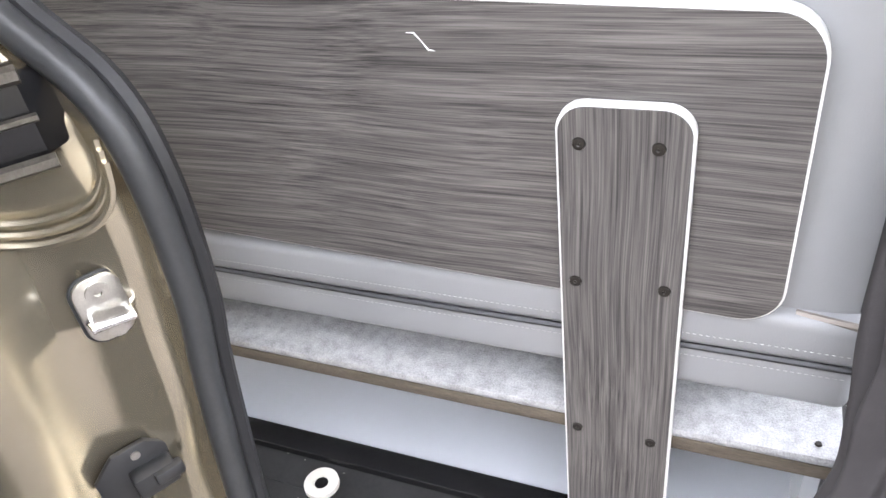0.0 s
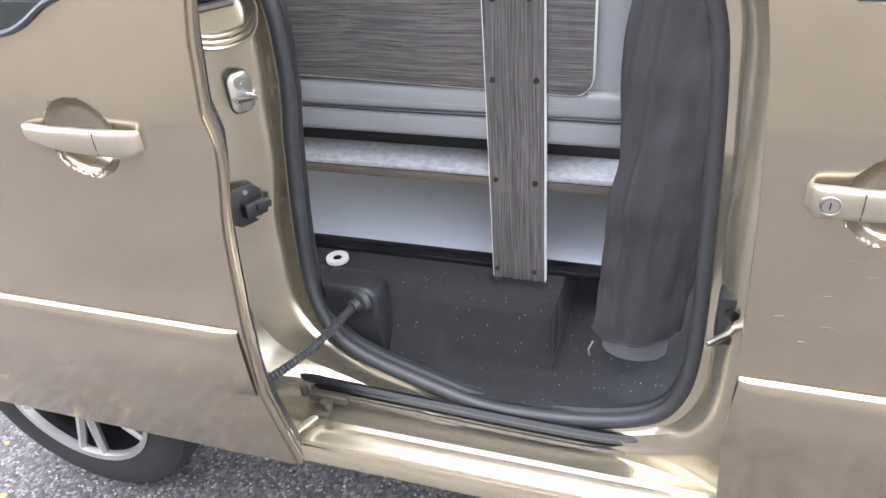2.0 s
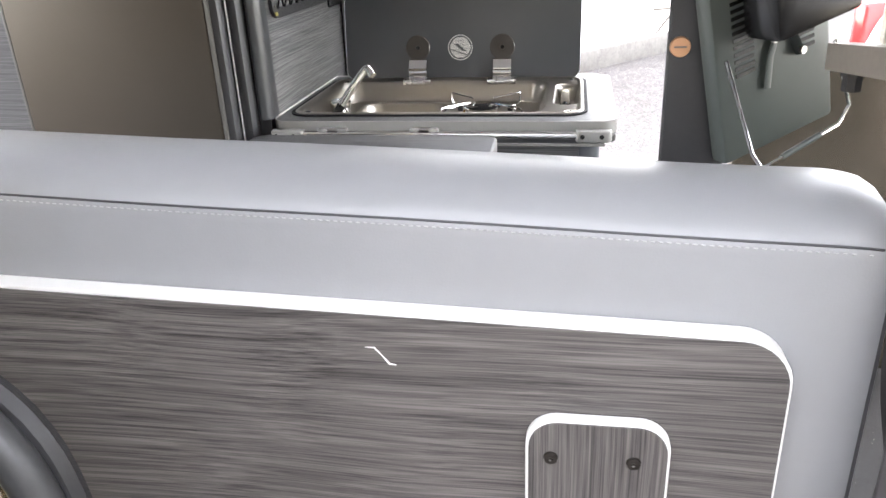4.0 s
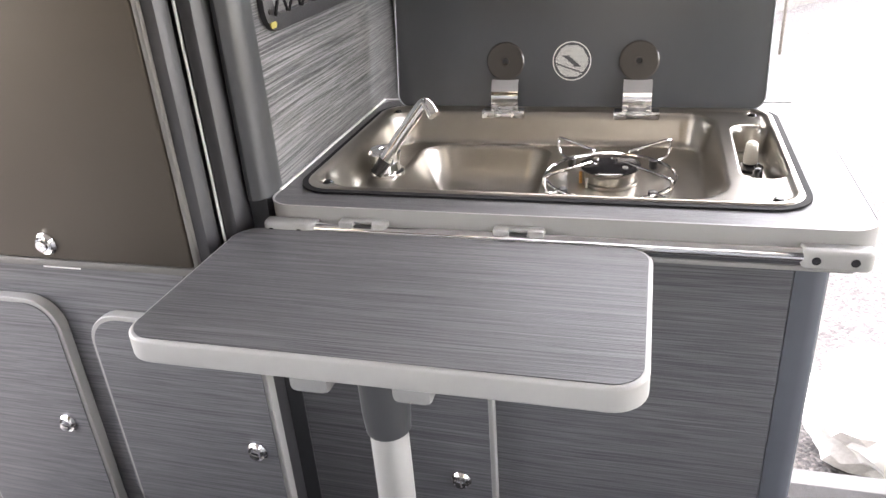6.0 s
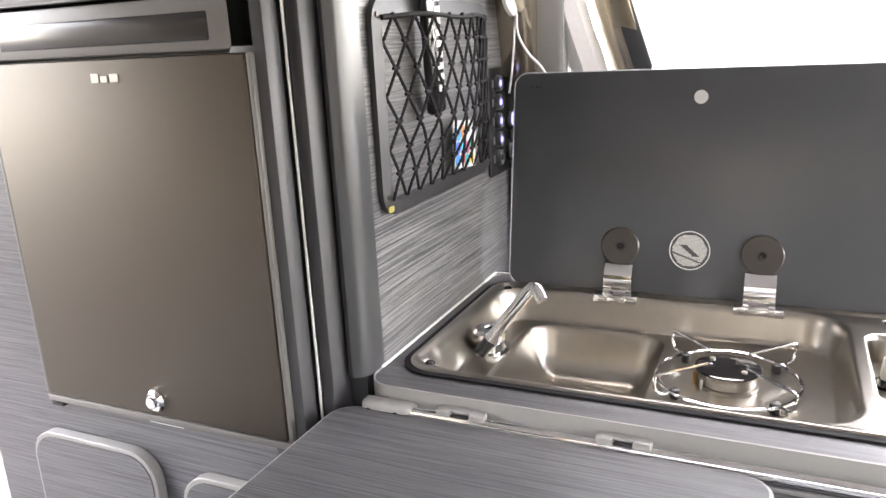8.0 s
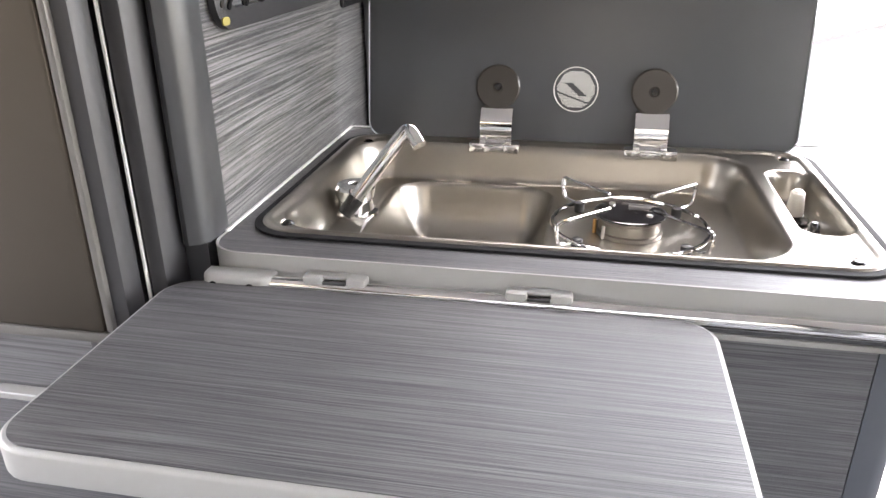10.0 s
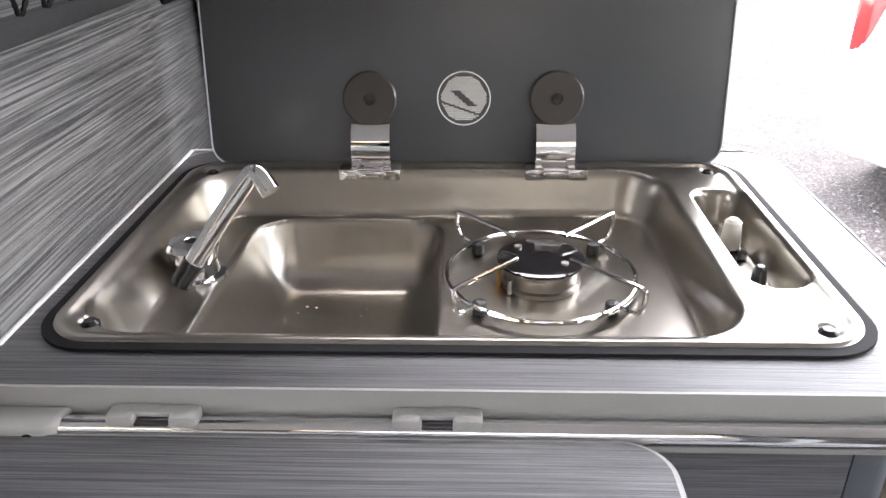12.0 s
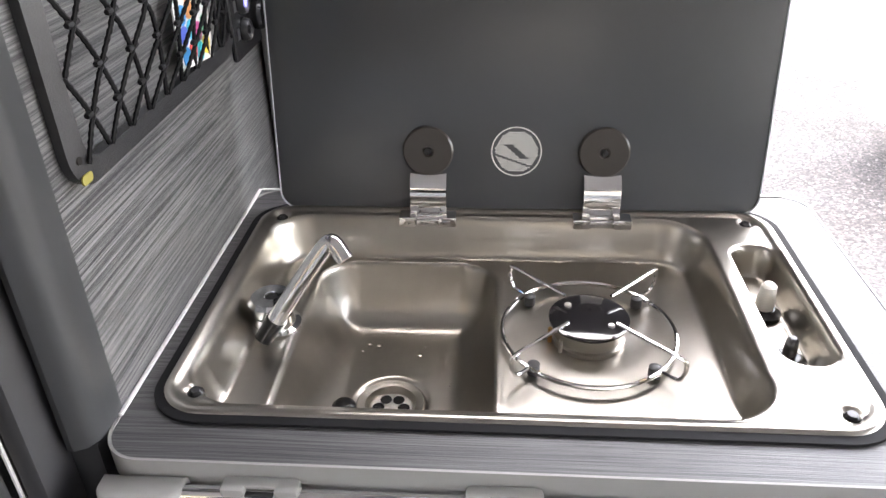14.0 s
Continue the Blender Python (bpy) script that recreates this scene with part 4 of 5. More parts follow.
part("arm_bolt", merge(lathe([(0.008, -0.026), (0.008, -0.014), (0.010, -0.014), (0.010, -0.011)], 8, Matrix.Translation((0.240, 0.155, 1.449)))), M["black"], tv)
part("arm_spindle", tube([(0.262, 0.16, 1.46), (0.262, 0.16, 1.60)], 0.006, 8), M["zinc"], tv)


# ---------- kitchen ----------
base = thing("kitchen_unit", "graphite wood-grain kitchen unit with a sink on top", "cabinet")
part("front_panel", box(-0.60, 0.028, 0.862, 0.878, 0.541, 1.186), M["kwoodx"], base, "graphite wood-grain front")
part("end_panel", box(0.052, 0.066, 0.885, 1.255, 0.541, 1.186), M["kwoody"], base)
part("corner_post", prism([(0.029, 0.862), (0.048, 0.8635), (0.060, 0.870), (0.0665, 0.882), (0.067, 0.90), (0.05, 0.90), (0.029, 0.878)], "z", 0.541, 1.186), M["cornerpost"], base, "rounded blue-grey corner post")
part("back_panel", box(-0.555, 0.066, 1.256, 1.268, 0.541, 1.186), M["kwoodx"], base)


def push_lock(parent, x, y, z, r=0.014):
    """Chrome push-button lock."""
    p = part("lock", lathe([(r, 0), (r, 0.003), (r * 0.8, 0.006), (r * 0.62, 0.0045), (r * 0.55, 0.0045), (r * 0.5, 0.011), (r * 0.3, 0.012), (0, 0.012)], 24, on_y(x, y, z)), M["chrome"], parent, "chrome push-button lock")
    return p


def locker_door(parent, x0, x1, z0, z1, yf, lx, lz):
    """Flap door with a pale bead round it."""
    o = rrect(x0, x1, z0, z1, 0.045, 8)
    d = part("door", prism(o, "y", yf - 0.016, yf - 0.001, 0.001, 1), M["greyedge"], parent, "pale grey edged locker door")
    part("door_face", prism(rrect(x0 + 0.006, x1 - 0.006, z0 + 0.006, z1 - 0.006, 0.040, 8), "y", yf - 0.0178, yf - 0.0165), M["kwoodx"], d, "graphite wood-grain laminate")
    push_lock(d, lx, yf - 0.0178, lz)


locker_door(base, -0.577, -0.296, 0.56, 1.075, 0.862, -0.343, 0.826)

# tall fridge cabinet
tall = thing("fridge_cabinet", "tall graphite wood-grain cabinet round the fridge", "cabinet")
part("left_panel", box(-1.165, -1.018, 0.776, 0.792, 0.541, 1.80), M["kwoodx"], tall)
part("lower_panel", box(-1.018, -0.648, 0.776, 0.792, 0.541, 1.160), M["kwoodx"], tall)
part("top_panel", box(-1.018, -0.61, 0.776, 0.792, 1.665, 1.80), M["kwoodx"], tall)
part("left_side", box(-1.165, -1.15, 0.793, 1.38, 0.541, 1.80), M["kwoody"], tall)
part("dark_pilaster", box(-0.6475, -0.60, 0.772, 0.80, 0.541, 1.80, 0.006), M["upright"], tall, "black rounded upright")
part("white_bead", box(-0.6005, -0.5985, 0.8035, 0.806, 0.541, 1.80), M["edge"], tall, "thin white bead")
part("dark_return", box(-0.5985, -0.581, 0.806, 0.86, 0.541, 1.80, 0.004), M["upright"], tall)
part("dark_foot", box(-0.5805, -0.5575, 0.842, 0.86, 0.541, 1.2270), M["upright"], tall)
pp = [(-0.5805, 0.846), (-0.579, 0.838), (-0.576, 0.834), (-0.571, 0.833), (-0.562, 0.837), (-0.5565, 0.845), (-0.5545, 0.862), (-0.5545, 0.880), (-0.572, 0.880), (-0.5805, 0.86)]
part("metal_post", prism(pp, "z", 1.2275, 1.80), M["alu"], tall, "rounded grey metallic corner post")
part("net_panel", box(-0.573, -0.555, 0.8805, 1.43, 0.541, 1.80), M["kwoody"], tall, "graphite wood-grain side panel")
locker_door(tall, -1.062, -0.835, 0.56, 1.112, 0.776, -0.873, 0.916)
locker_door(tall, -0.793, -0.553, 0.56, 1.098, 0.776, -0.586, 0.912)
socket = thing("wall_socket", "white round socket in a black ring on the cabinet", "socket", at=(-1.095, 0.776, 1.625))
part("ring", lathe([(0.036, 0), (0.036, 0.006), (0.030, 0.009), (0, 0.009)], 28, on_y(-1.095, 0.776, 1.625)), M["black"], socket)
part("cover", prism(rrect(-1.117, -1.073, 1.605, 1.645, 0.006), "y", 0.762, 0.768, 0.001), M["plug"], socket, "white square insert")
for dx in (-0.008, 0.008):
    part("pin_hole", lathe([(0.003, 0), (0.003, 0.001), (0, 0.001)], 8, on_y(-1.095 + dx, 0.762, 1.627)), M["black"], socket)

fr = thing("fridge", "dark brushed steel fridge with a chrome lock on the door", "fridge")
part("cabinet_body", box(-1.015, -0.612, 0.79, 1.30, 1.162, 1.66), M["trim"], fr)
part("control_strip", box(-1.012, -0.612, 0.772, 0.789, 1.605, 1.66, 0.003), M["fridgeframe"], fr, "taupe plastic head strip")
part("grip_recess", box(-0.985, -0.668, 0.7705, 0.776, 1.615, 1.645, 0.003), M["black"], fr, "dark grip recess")
door = part("fridge_door", box(-1.012, -0.622, 0.764, 0.789, 1.170, 1.602, 0.004), M["fridge"], fr, "dark satin steel door")
part("door_frame", box(-0.6215, -0.6145, 0.766, 0.789, 1.170, 1.602, 0.002), M["fridgeframe"], fr)
part("door_frame", box(-1.019, -1.0125, 0.766, 0.789, 1.170, 1.602, 0.002), M["fridgeframe"], fr)
part("bottom_rail", box(-1.015, -0.615, 0.7635, 0.789, 1.160, 1.1695, 0.002), M["fridgeframe"], fr)
part("hinge_foot", box(-1.012, -0.99, 0.765, 0.785, 1.153, 1.160, 0.001), M["black"], fr)
for i, (w, h) in enumerate(((0.011, 0.010), (0.010, 0.007), (0.012, 0.009))):
    x = -0.834 + 0.014 * i
    part("badge_mark", box(x, x + w, 0.7628, 0.7636, 1.577, 1.577 + h), M["cream"], door, "pale badge stroke")
push_lock(door, -0.815, 0.764, 1.192, 0.0145)
part("catch", box(-0.845, -0.79, 0.7755, 0.7765, 1.1515, 1.1535), M["edge"], fr, "thin pale catch plate")

# worktop
top = thing("worktop", "graphite wood-grain worktop with pale grey edging", "worktop")


def frame_ring(o, i, z0, z1):
    """A flat ring between two outlines with the same count of points."""
    bm = bmesh.new()
    n = len(o)
    v = [[bm.verts.new((a, b, z)) for a, b in line] for line, z in ((o, z0), (o, z1), (i, z1), (i, z0))]
    for k in range(4):
        a, b = v[k], v[(k + 1) % 4]
        for j in range(n):
            bm.faces.new((a[j], a[(j + 1) % n], b[(j + 1) % n], b[j]))
    return bm


OUTER = rrect(-0.552, 0.094, 0.8305, 1.266, 0.030, 8)
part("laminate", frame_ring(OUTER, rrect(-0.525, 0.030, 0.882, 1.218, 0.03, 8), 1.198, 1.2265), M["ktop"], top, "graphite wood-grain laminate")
part("edging", frame_ring(rrect(-0.5545, 0.0965, 0.828, 1.2685, 0.0325, 8), rrect(-0.5523, 0.0943, 0.8302, 1.2663, 0.0303, 8), 1.2025, 1.2272), M["greyedge"], top, "pale grey edging")
part("under_board", frame_ring(rrect(-0.553, 0.095, 0.8300, 1.267, 0.030, 8), rrect(-0.525, 0.030, 0.882, 1.218, 0.03, 8), 1.1865, 1.1975), M["alu"], top, "dark grey under edge")

part("left_bead", box(-0.5548, -0.5508, 0.872, 1.268, 1.2266, 1.2288, 0.001), M["edge"], top, "thin white bead along the panel")
part("back_bead", box(-0.5506, 0.07, 1.2665, 1.2695, 1.2272, 1.2284), M["edge"], top)

rail = thing("table_rail", "chrome rail with grey end brackets along the worktop edge", "rail")
part("rod", tube([(-0.53, 0.818, 1.2045), (0.05, 0.818, 1.2045)], 0.0075, 14), M["chrome"], rail, "chrome rod")
part("back_strip", box(-0.52, 0.075, 0.8285, 0.8385, 1.180, 1.1860, 0.002), M["greyedge"], rail)
for x0, x1, s in ((-0.549, -0.485, -1), (0.022, 0.086, 1)):
    b = part("end_bracket", prism(rrect(x0, x1, 0.806, 0.8275, 0.010, 5, (1, 1, 0, 0)), "z", 1.193, 1.2140, 0.004, 3), M["greyedge"], rail, "grey plastic end bracket")
    for x in ((x0 + 0.012, x1 - 0.018) if s < 0 else (x0 + 0.012, x1 - 0.018)):
        part("bolt_hole", lathe([(0.0042, 0), (0.0042, 0.0008), (0, 0.0008)], 12, on_y(x, 0.806, 1.204)), M["black"], b)

# table
tab = thing("folding_table", "small graphite wood-grain table with pale grey edging", "table")
TO = rrect(-0.577, -0.115, 0.574, 0.812, 0.030, 8)
TI = rrect(-0.5725, -0.1195, 0.5785, 0.8075, 0.0265, 8)
part("edging", prism(TO, "z", 1.1815, 1.2056, 0.003, 3), M["greyedge"], tab, "pale grey rounded edging")
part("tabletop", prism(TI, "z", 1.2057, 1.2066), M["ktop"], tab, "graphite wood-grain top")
for x0, x1 in ((-0.457, -0.400), (-0.281, -0.226)):
    part("rail_clip", merge(box(x0, x0 + 0.018, 0.8125, 0.8272, 1.196, 1.2165, 0.003), box(x1 - 0.018, x1, 0.8125, 0.8272, 1.196, 1.2165, 0.003), box(x0 + 0.004, x1 - 0.004, 0.8175, 0.8272, 1.2125, 1.2163, 0.0015)), M["greyedge"], tab, "grey plastic rail clip")
    part("clip_notch", box(x0 + 0.0182, x1 - 0.0182, 0.8128, 0.8174, 1.1965, 1.2118), M["trim"], tab, "dark notch in the rail clip")
part("leg_bracket", merge(box(-0.43, -0.295, 0.605, 0.692, 1.168, 1.181, 0.004), box(-0.430, -0.390, 0.602, 0.688, 1.143, 1.169, 0.007), box(-0.332, -0.294, 0.602, 0.688, 1.143, 1.169, 0.007)), M["greytrim"], tab, "grey plastic leg bracket")
part("leg_sleeve", lathe([(0.0255, 1.166), (0.0245, 1.09), (0.0225, 1.066), (0.019, 1.064)], 24, Matrix.Translation((-0.361, 0.66, 0))), M["alu"], tab, "dark grey leg sleeve")
part("leg", lathe([(0.0195, 0.541), (0.0195, 1.10)], 20, Matrix.Translation((-0.361, 0.66, 0))), M["greyedge"], tab, "pale tube leg")

# ---------- sink and hob ----------
sink = thing("sink_hob", "stainless steel sink and single burner hob set in the worktop", "sink")


def sdf(x, y, x0, x1, y0, y1, r):
    qx, qy = np.abs(x - (x0 + x1) / 2) - (x1 - x0) / 2 + r, np.abs(y - (y0 + y1) / 2) - (y1 - y0) / 2 + r
    return np.hypot(np.maximum(qx, 0), np.maximum(qy, 0)) + np.minimum(np.maximum(qx, qy), 0) - r


def step(d, w0, w1):
    """0 where d >= w1, 1 where d <= w0, smooth between."""
    t = np.clip((w1 - d) / (w1 - w0), 0, 1)
    return t * t * (3 - 2 * t)


HOLES = ((-0.504, 0.903), (0.010, 0.899), (0.012, 1.200), (-0.508, 1.199))


def tray_height(x, y):
    o = sdf(x, y, -0.534, 0.040, 0.872, 1.226, 0.042)
    z = 1.2315 + 0 * x
    z = z - 0.0035 * step(o, -0.016, -0.009)                 # bead, then the land inside it
    z = z - 0.006 * (1 - step(o, -0.005, 0.0))               # rolled outer edge
    t = sdf(x, y, -0.519, -0.036, 0.889, 1.206, 0.052)
    w = 0.010 + 0.010 * np.clip((y - 0.90) / 0.05, 0, 1)
    z = z - 0.046 * step(t, -w, 0.0)
    b = sdf(x, y, -0.458, -0.262, 0.900, 1.176, 0.042)
    u = np.clip((0.001 - b) / 0.056, 0, 1)
    z = z - 0.070 * (1 - (1 - u) ** 3.1)
    z = z + 0.0012 * step(np.abs(b - 0.004), 0.0, 0.005) * step(t, -0.06, -0.03)
    dr = np.hypot(x + 0.366, y - 1.022)
    z = z - 0.015 * step(dr, 0.022, 0.040)
    c = sdf(x, y, -0.021, 0.028, 0.957, 1.152, 0.022)
    z = z - 0.034 * step(c, -0.009, 0.001)
    for hx, hy in HOLES:
        h = np.hypot(x - hx, y - hy)
        z = z - 0.0025 * step(h, 0.006, 0.010)
    z = z + 0.0006 * step(np.abs(np.hypot(x + 0.172, y - 1.045) - 0.055), 0, 0.02) * (t < -0.03)
    return z


gx = np.arange(-0.536, 0.0425, 0.0022)
gy = np.arange(0.870, 1.2285, 0.0022)
X, Y = np.meshgrid(gx, gy, indexing="ij")
D = sdf(X, Y, -0.534, 0.040, 0.872, 1.226, 0.042)
GX, GY = np.gradient(D, 0.0022)
near = (D > 0) & (D < 0.0034)
X2, Y2 = np.where(near, X - GX * D, X), np.where(near, Y - GY * D, Y)
Z2 = tray_height(X2, Y2)
keep = D < 0.0034
idx = -np.ones(X.shape, int)
idx[keep] = np.arange(keep.sum())
verts = np.stack([X2[keep], Y2[keep], Z2[keep]], 1).tolist()
q = keep[:-1, :-1] & keep[1:, :-1] & keep[1:, 1:] & keep[:-1, 1:]
faces = np.stack([idx[:-1, :-1][q], idx[1:, :-1][q], idx[1:, 1:][q], idx[:-1, 1:][q]], 1).tolist()
me = bpy.data.meshes.new("tray")
me.from_pydata(verts, [], faces)
link("tray", me, M["steel"], sink, "pressed stainless steel tray with basin", sharp=180)
part("gasket", frame_ring(rrect(-0.5380, 0.0440, 0.8665, 1.2300, 0.045, 8), rrect(-0.528, 0.034, 0.878, 1.220, 0.04, 8), 1.2255, 1.2292), M["cord"], sink, "black rubber gasket")
for hx, hy in HOLES + ((-0.363, 0.905), (-0.115, 0.905)):
    h = 1.2262 if (hx, hy) in HOLES else 1.2005
    part("fixing_button", lathe([(0.0, h + 0.003), (0.004, h + 0.0028), (0.0068, h), (0.0072, h - 0.006)], 14, Matrix.Translation((hx, hy, 0))), M["black"], sink, "black fixing button")
dr = part("drain", lathe([(0.036, 1.106), (0.034, 1.1085), (0.026, 1.1075), (0.023, 1.100), (0.012, 1.099), (0.0, 1.099)], 32, Matrix.Translation((-0.366, 1.022, 0.003)), False), M["steel"], sink, "steel drain flange")
part("strainer", lathe([(0.0215, 1.1035), (0.0205, 1.1045), (0.0, 1.1045)], 24, Matrix.Translation((-0.366, 1.022, 0))), M["zinc"], dr, "grey strainer disc")
for i in range(6):
    a = 2 * math.pi * i / 6
    part("drain_hole", lathe([(0.0062, 1.1042), (0.0062, 1.1052), (0, 1.1052)], 10, Matrix.Translation((-0.366 + 0.013 * math.cos(a), 1.022 + 0.013 * math.sin(a), 0))), M["black"], dr)
part("plug_cap", lathe([(0.0, 1.120), (0.008, 1.119), (0.012, 1.115), (0.0125, 1.110)], 16, Matrix.Translation((-0.412, 1.012, 0))), M["black"], sink, "black rubber plug")
rd = random.Random(5)
for i in range(16):
    x, y = rd.uniform(-0.43, -0.29), rd.uniform(1.03, 1.12)
    r = rd.uniform(0.0008, 0.0020)
    if abs(x + 0.366) < 0.038 and abs(y - 1.022) < 0.038:
        continue
    part("water_drop", lathe([(0.0, 1.1125 + r * 0.5), (r * 0.7, 1.1125 + r * 0.35), (r, 1.1123)], 8, Matrix.Translation((x, y, 0))), M["clear"], sink, "water drop")

# burner
TRZ = 1.1825
burner = part("burner_body", lathe([(0.036, TRZ), (0.036, TRZ + 0.004), (0.033, TRZ + 0.005), (0.033, TRZ + 0.016), (0.0355, TRZ + 0.018), (0.0355, TRZ + 0.0205), (0.0, TRZ + 0.0205)], 36, Matrix.Translation((-0.172, 1.047, 0))), M["steel"], sink, "steel burner ring")
part("burner_cap", lathe([(0.0, TRZ + 0.0255), (0.034, TRZ + 0.025), (0.0385, TRZ + 0.0235), (0.0385, TRZ + 0.0215), (0.034, TRZ + 0.0208)], 40, Matrix.Translation((-0.172, 1.047, 0))), M["enamel"], burner, "gloss black enamel cap")
for a in (140, -40):
    part("cap_screw", lathe([(0.0034, TRZ + 0.025), (0.0034, TRZ + 0.0268), (0.001, TRZ + 0.0268), (0.0, TRZ + 0.0262)], 12, Matrix.Translation((-0.172 + 0.025 * math.cos(radians(a)), 1.047 + 0.025 * math.sin(radians(a)), 0))), M["zinc"], burner)
part("igniter", tube([(-0.209, 1.038, TRZ), (-0.209, 1.038, TRZ + 0.016)], 0.0022, 8), M["brass"], burner, "brass igniter")
part("thermocouple", tube([(-0.200, 1.022, TRZ), (-0.200, 1.022, TRZ + 0.014)], 0.002, 8), M["zinc"], burner)
grid = part("pan_ring", tube([(-0.172 + 0.083 * math.cos(2 * math.pi * i / 64), 1.045 + 0.083 * math.sin(2 * math.pi * i / 64), TRZ + 0.009) for i in range(64)], 0.0024, 8, True), M["chrome"], sink, "chrome wire pan support ring")
for a in (45, 135, 225, 315):
    c, s = math.cos(radians(a)), math.sin(radians(a))
    P = lambda r, z, o=0.0: Vector((-0.172 + r * c - o * s, 1.045 + r * s + o * c, TRZ + z))
    part("pan_prong", tube(smooth_line([P(0.032, 0.0345), P(0.07, 0.0345), P(0.101, 0.0345), P(0.106, 0.031), P(0.105, 0.018), P(0.098, 0.010), P(0.078, 0.0095)], 5), 0.0020, 8), M["chrome"], grid)
    part("rubber_foot", lathe([(0.0055, 0), (0.006, 0.003), (0.0058, 0.011), (0.003, 0.0125)], 12, Matrix.Translation(P(0.077, 0) )), M["rubber"], grid)

# controls
CZ = 1.1945
for y, h, r, mt, lb in ((1.074, 0.030, 0.0085, "cream", "cream control knob"), (1.000, 0.022, 0.006, "black", "black igniter stem")):
    k = part("control_collar", lathe([(0.017, CZ), (0.0165, CZ + 0.004), (0.011, CZ + 0.007), (0.010, CZ + 0.009), (0, CZ + 0.009)], 24, Matrix.Translation((0.0, y, 0))), M["black"], sink, "black rubber collar")
    part("control_knob", lathe([(r, CZ + 0.007), (r * 1.05, CZ + 0.016), (r * 0.85, CZ + h + 0.004), (r * 0.5, CZ + h + 0.007), (0, CZ + h + 0.007)], 20, Matrix.Translation((0.0, y, 0))), M[mt], k, lb)

# tap
TX, TY = -0.483, 1.053
tap = thing("tap", "chrome folding tap with a round push button", "tap", at=(TX, TY, 1.19))
part("base", lathe([(0.026, 1.181), (0.026, 1.186), (0.021, 1.188), (0.0195, 1.199), (0, 1.199)], 28, Matrix.Translation((TX, TY, 0))), M["chrome"], tap, "chrome tap body")
part("button", lathe([(0.0195, 1.1995), (0.0225, 1.204), (0.0235, 1.214), (0.020, 1.218), (0.007, 1.2185), (0.0062, 1.216), (0.0, 1.216)], 28, Matrix.Translation((TX, TY, 0))), M["chrome"], tap, "chrome turning knob")
part("button_dot", lathe([(0.006, 1.2165), (0.006, 1.2175), (0, 1.2175)], 14, Matrix.Translation((TX, TY, 0))), M["black"], tap)
part("lower_end", tube([(-0.483, 1.011, 1.196), (-0.470, 1.018, 1.214)], [0.0085, 0.0095], 14), M["black"], tap, "black plastic hinge end")
sp = smooth_line([(-0.470, 1.018, 1.214), (-0.447, 1.030, 1.247), (-0.425, 1.042, 1.276), (-0.417, 1.045, 1.2845), (-0.411, 1.043, 1.284), (-0.401, 1.036, 1.272)], 6)
part("spout", tube(sp, [0.0085] * (len(sp) - 1) + [0.0088], 16), M["chrome"], tap, "chrome spout")
part("spout_mount", tube([(TX, TY - 0.01, 1.203), (-0.468, 1.020, 1.212)], 0.009, 10), M["chrome"], tap)

# glass lid
lid = thing("glass_lid", "black glass hob lid folded open", "lid")
LA = math.atan(0.165)
LM = Matrix.Translation((0, 1.2185, 1.2275)) @ Matrix.Rotation(-LA, 4, "X")
lo = rrect(-0.513, 0.030, 0.001, 0.328, 0.021, 8)
lp = prism(lo, "y", 0, 0.005, 0.0012, 2)
lp.transform(LM)
part("pane", lp, M["lid"], lid, "black safety glass")
part("rim_line", tube([LM @ Vector((a, -0.0003, b)) for a, b in rrect(-0.5125, 0.0295, 0.0015, 0.3275, 0.0205, 8)], 0.0009, 5, True), M["panelwhite"], lid, "bright ground glass edge")
LD = lambda x, h, y=0.0: LM @ Matrix.Translation((x, y, h)) @ Matrix.Rotation(radians(90), 4, "X")
part("finger_hole", lathe([(0.0095, 0), (0.0095, 0.0012), (0, 0.0012)], 24, LD(-0.238, 0.288)), M["render"], lid, "round finger hole showing white")
for hx in (-0.340, -0.145):
    dsc = part("hinge_disc", lathe([(0.028, 0), (0.0285, 0.0025), (0.0265, 0.0045), (0.0065, 0.0045), (0.0055, 0.003), (0.0, 0.003)], 36, LD(hx, 0.071)), M["smoke"], lid, "smoked plastic hinge disc")
    part("disc_screw", lathe([(0.0042, 0.003), (0.0042, 0.0052), (0.0, 0.0048)], 14, LD(hx, 0.071)), M["black"], dsc)
    prof = [(-0.002, 0.046), (-0.0085, 0.040), (-0.0125, 0.026), (-0.0125, 0.012), (-0.009, 0.002), (-0.006, -0.006)]
    lf = bmesh.new()
    rows = []
    for x in (hx - 0.0205, hx + 0.0205):
        rows.append([lf.verts.new(LM @ Vector((x, a, b))) for a, b in prof] + [lf.verts.new(LM @ Vector((x, a + 0.002, b - 0.001))) for a, b in reversed(prof)])
    n = len(rows[0])
    for i in range(n):
        lf.faces.new((rows[0][i], rows[1][i], rows[1][(i + 1) % n], rows[0][(i + 1) % n]))
    lf.faces.new(rows[0])
    lf.faces.new(rows[1])
    leaf = part("hinge_leaf", lf, M["chrome"], lid, "curved chrome hinge leaf")
    part("hinge_foot", merge(box(hx - 0.0325, hx - 0.0125, 1.192, 1.2115, 1.220, 1.2325, 0.002), box(hx + 0.0125, hx + 0.0325, 1.192, 1.2115, 1.220, 1.2325, 0.002), box(hx - 0.014, hx + 0.014, 1.195, 1.2105, 1.220, 1.229, 0.002)), M["chrome"], lid, "chrome hinge foot")
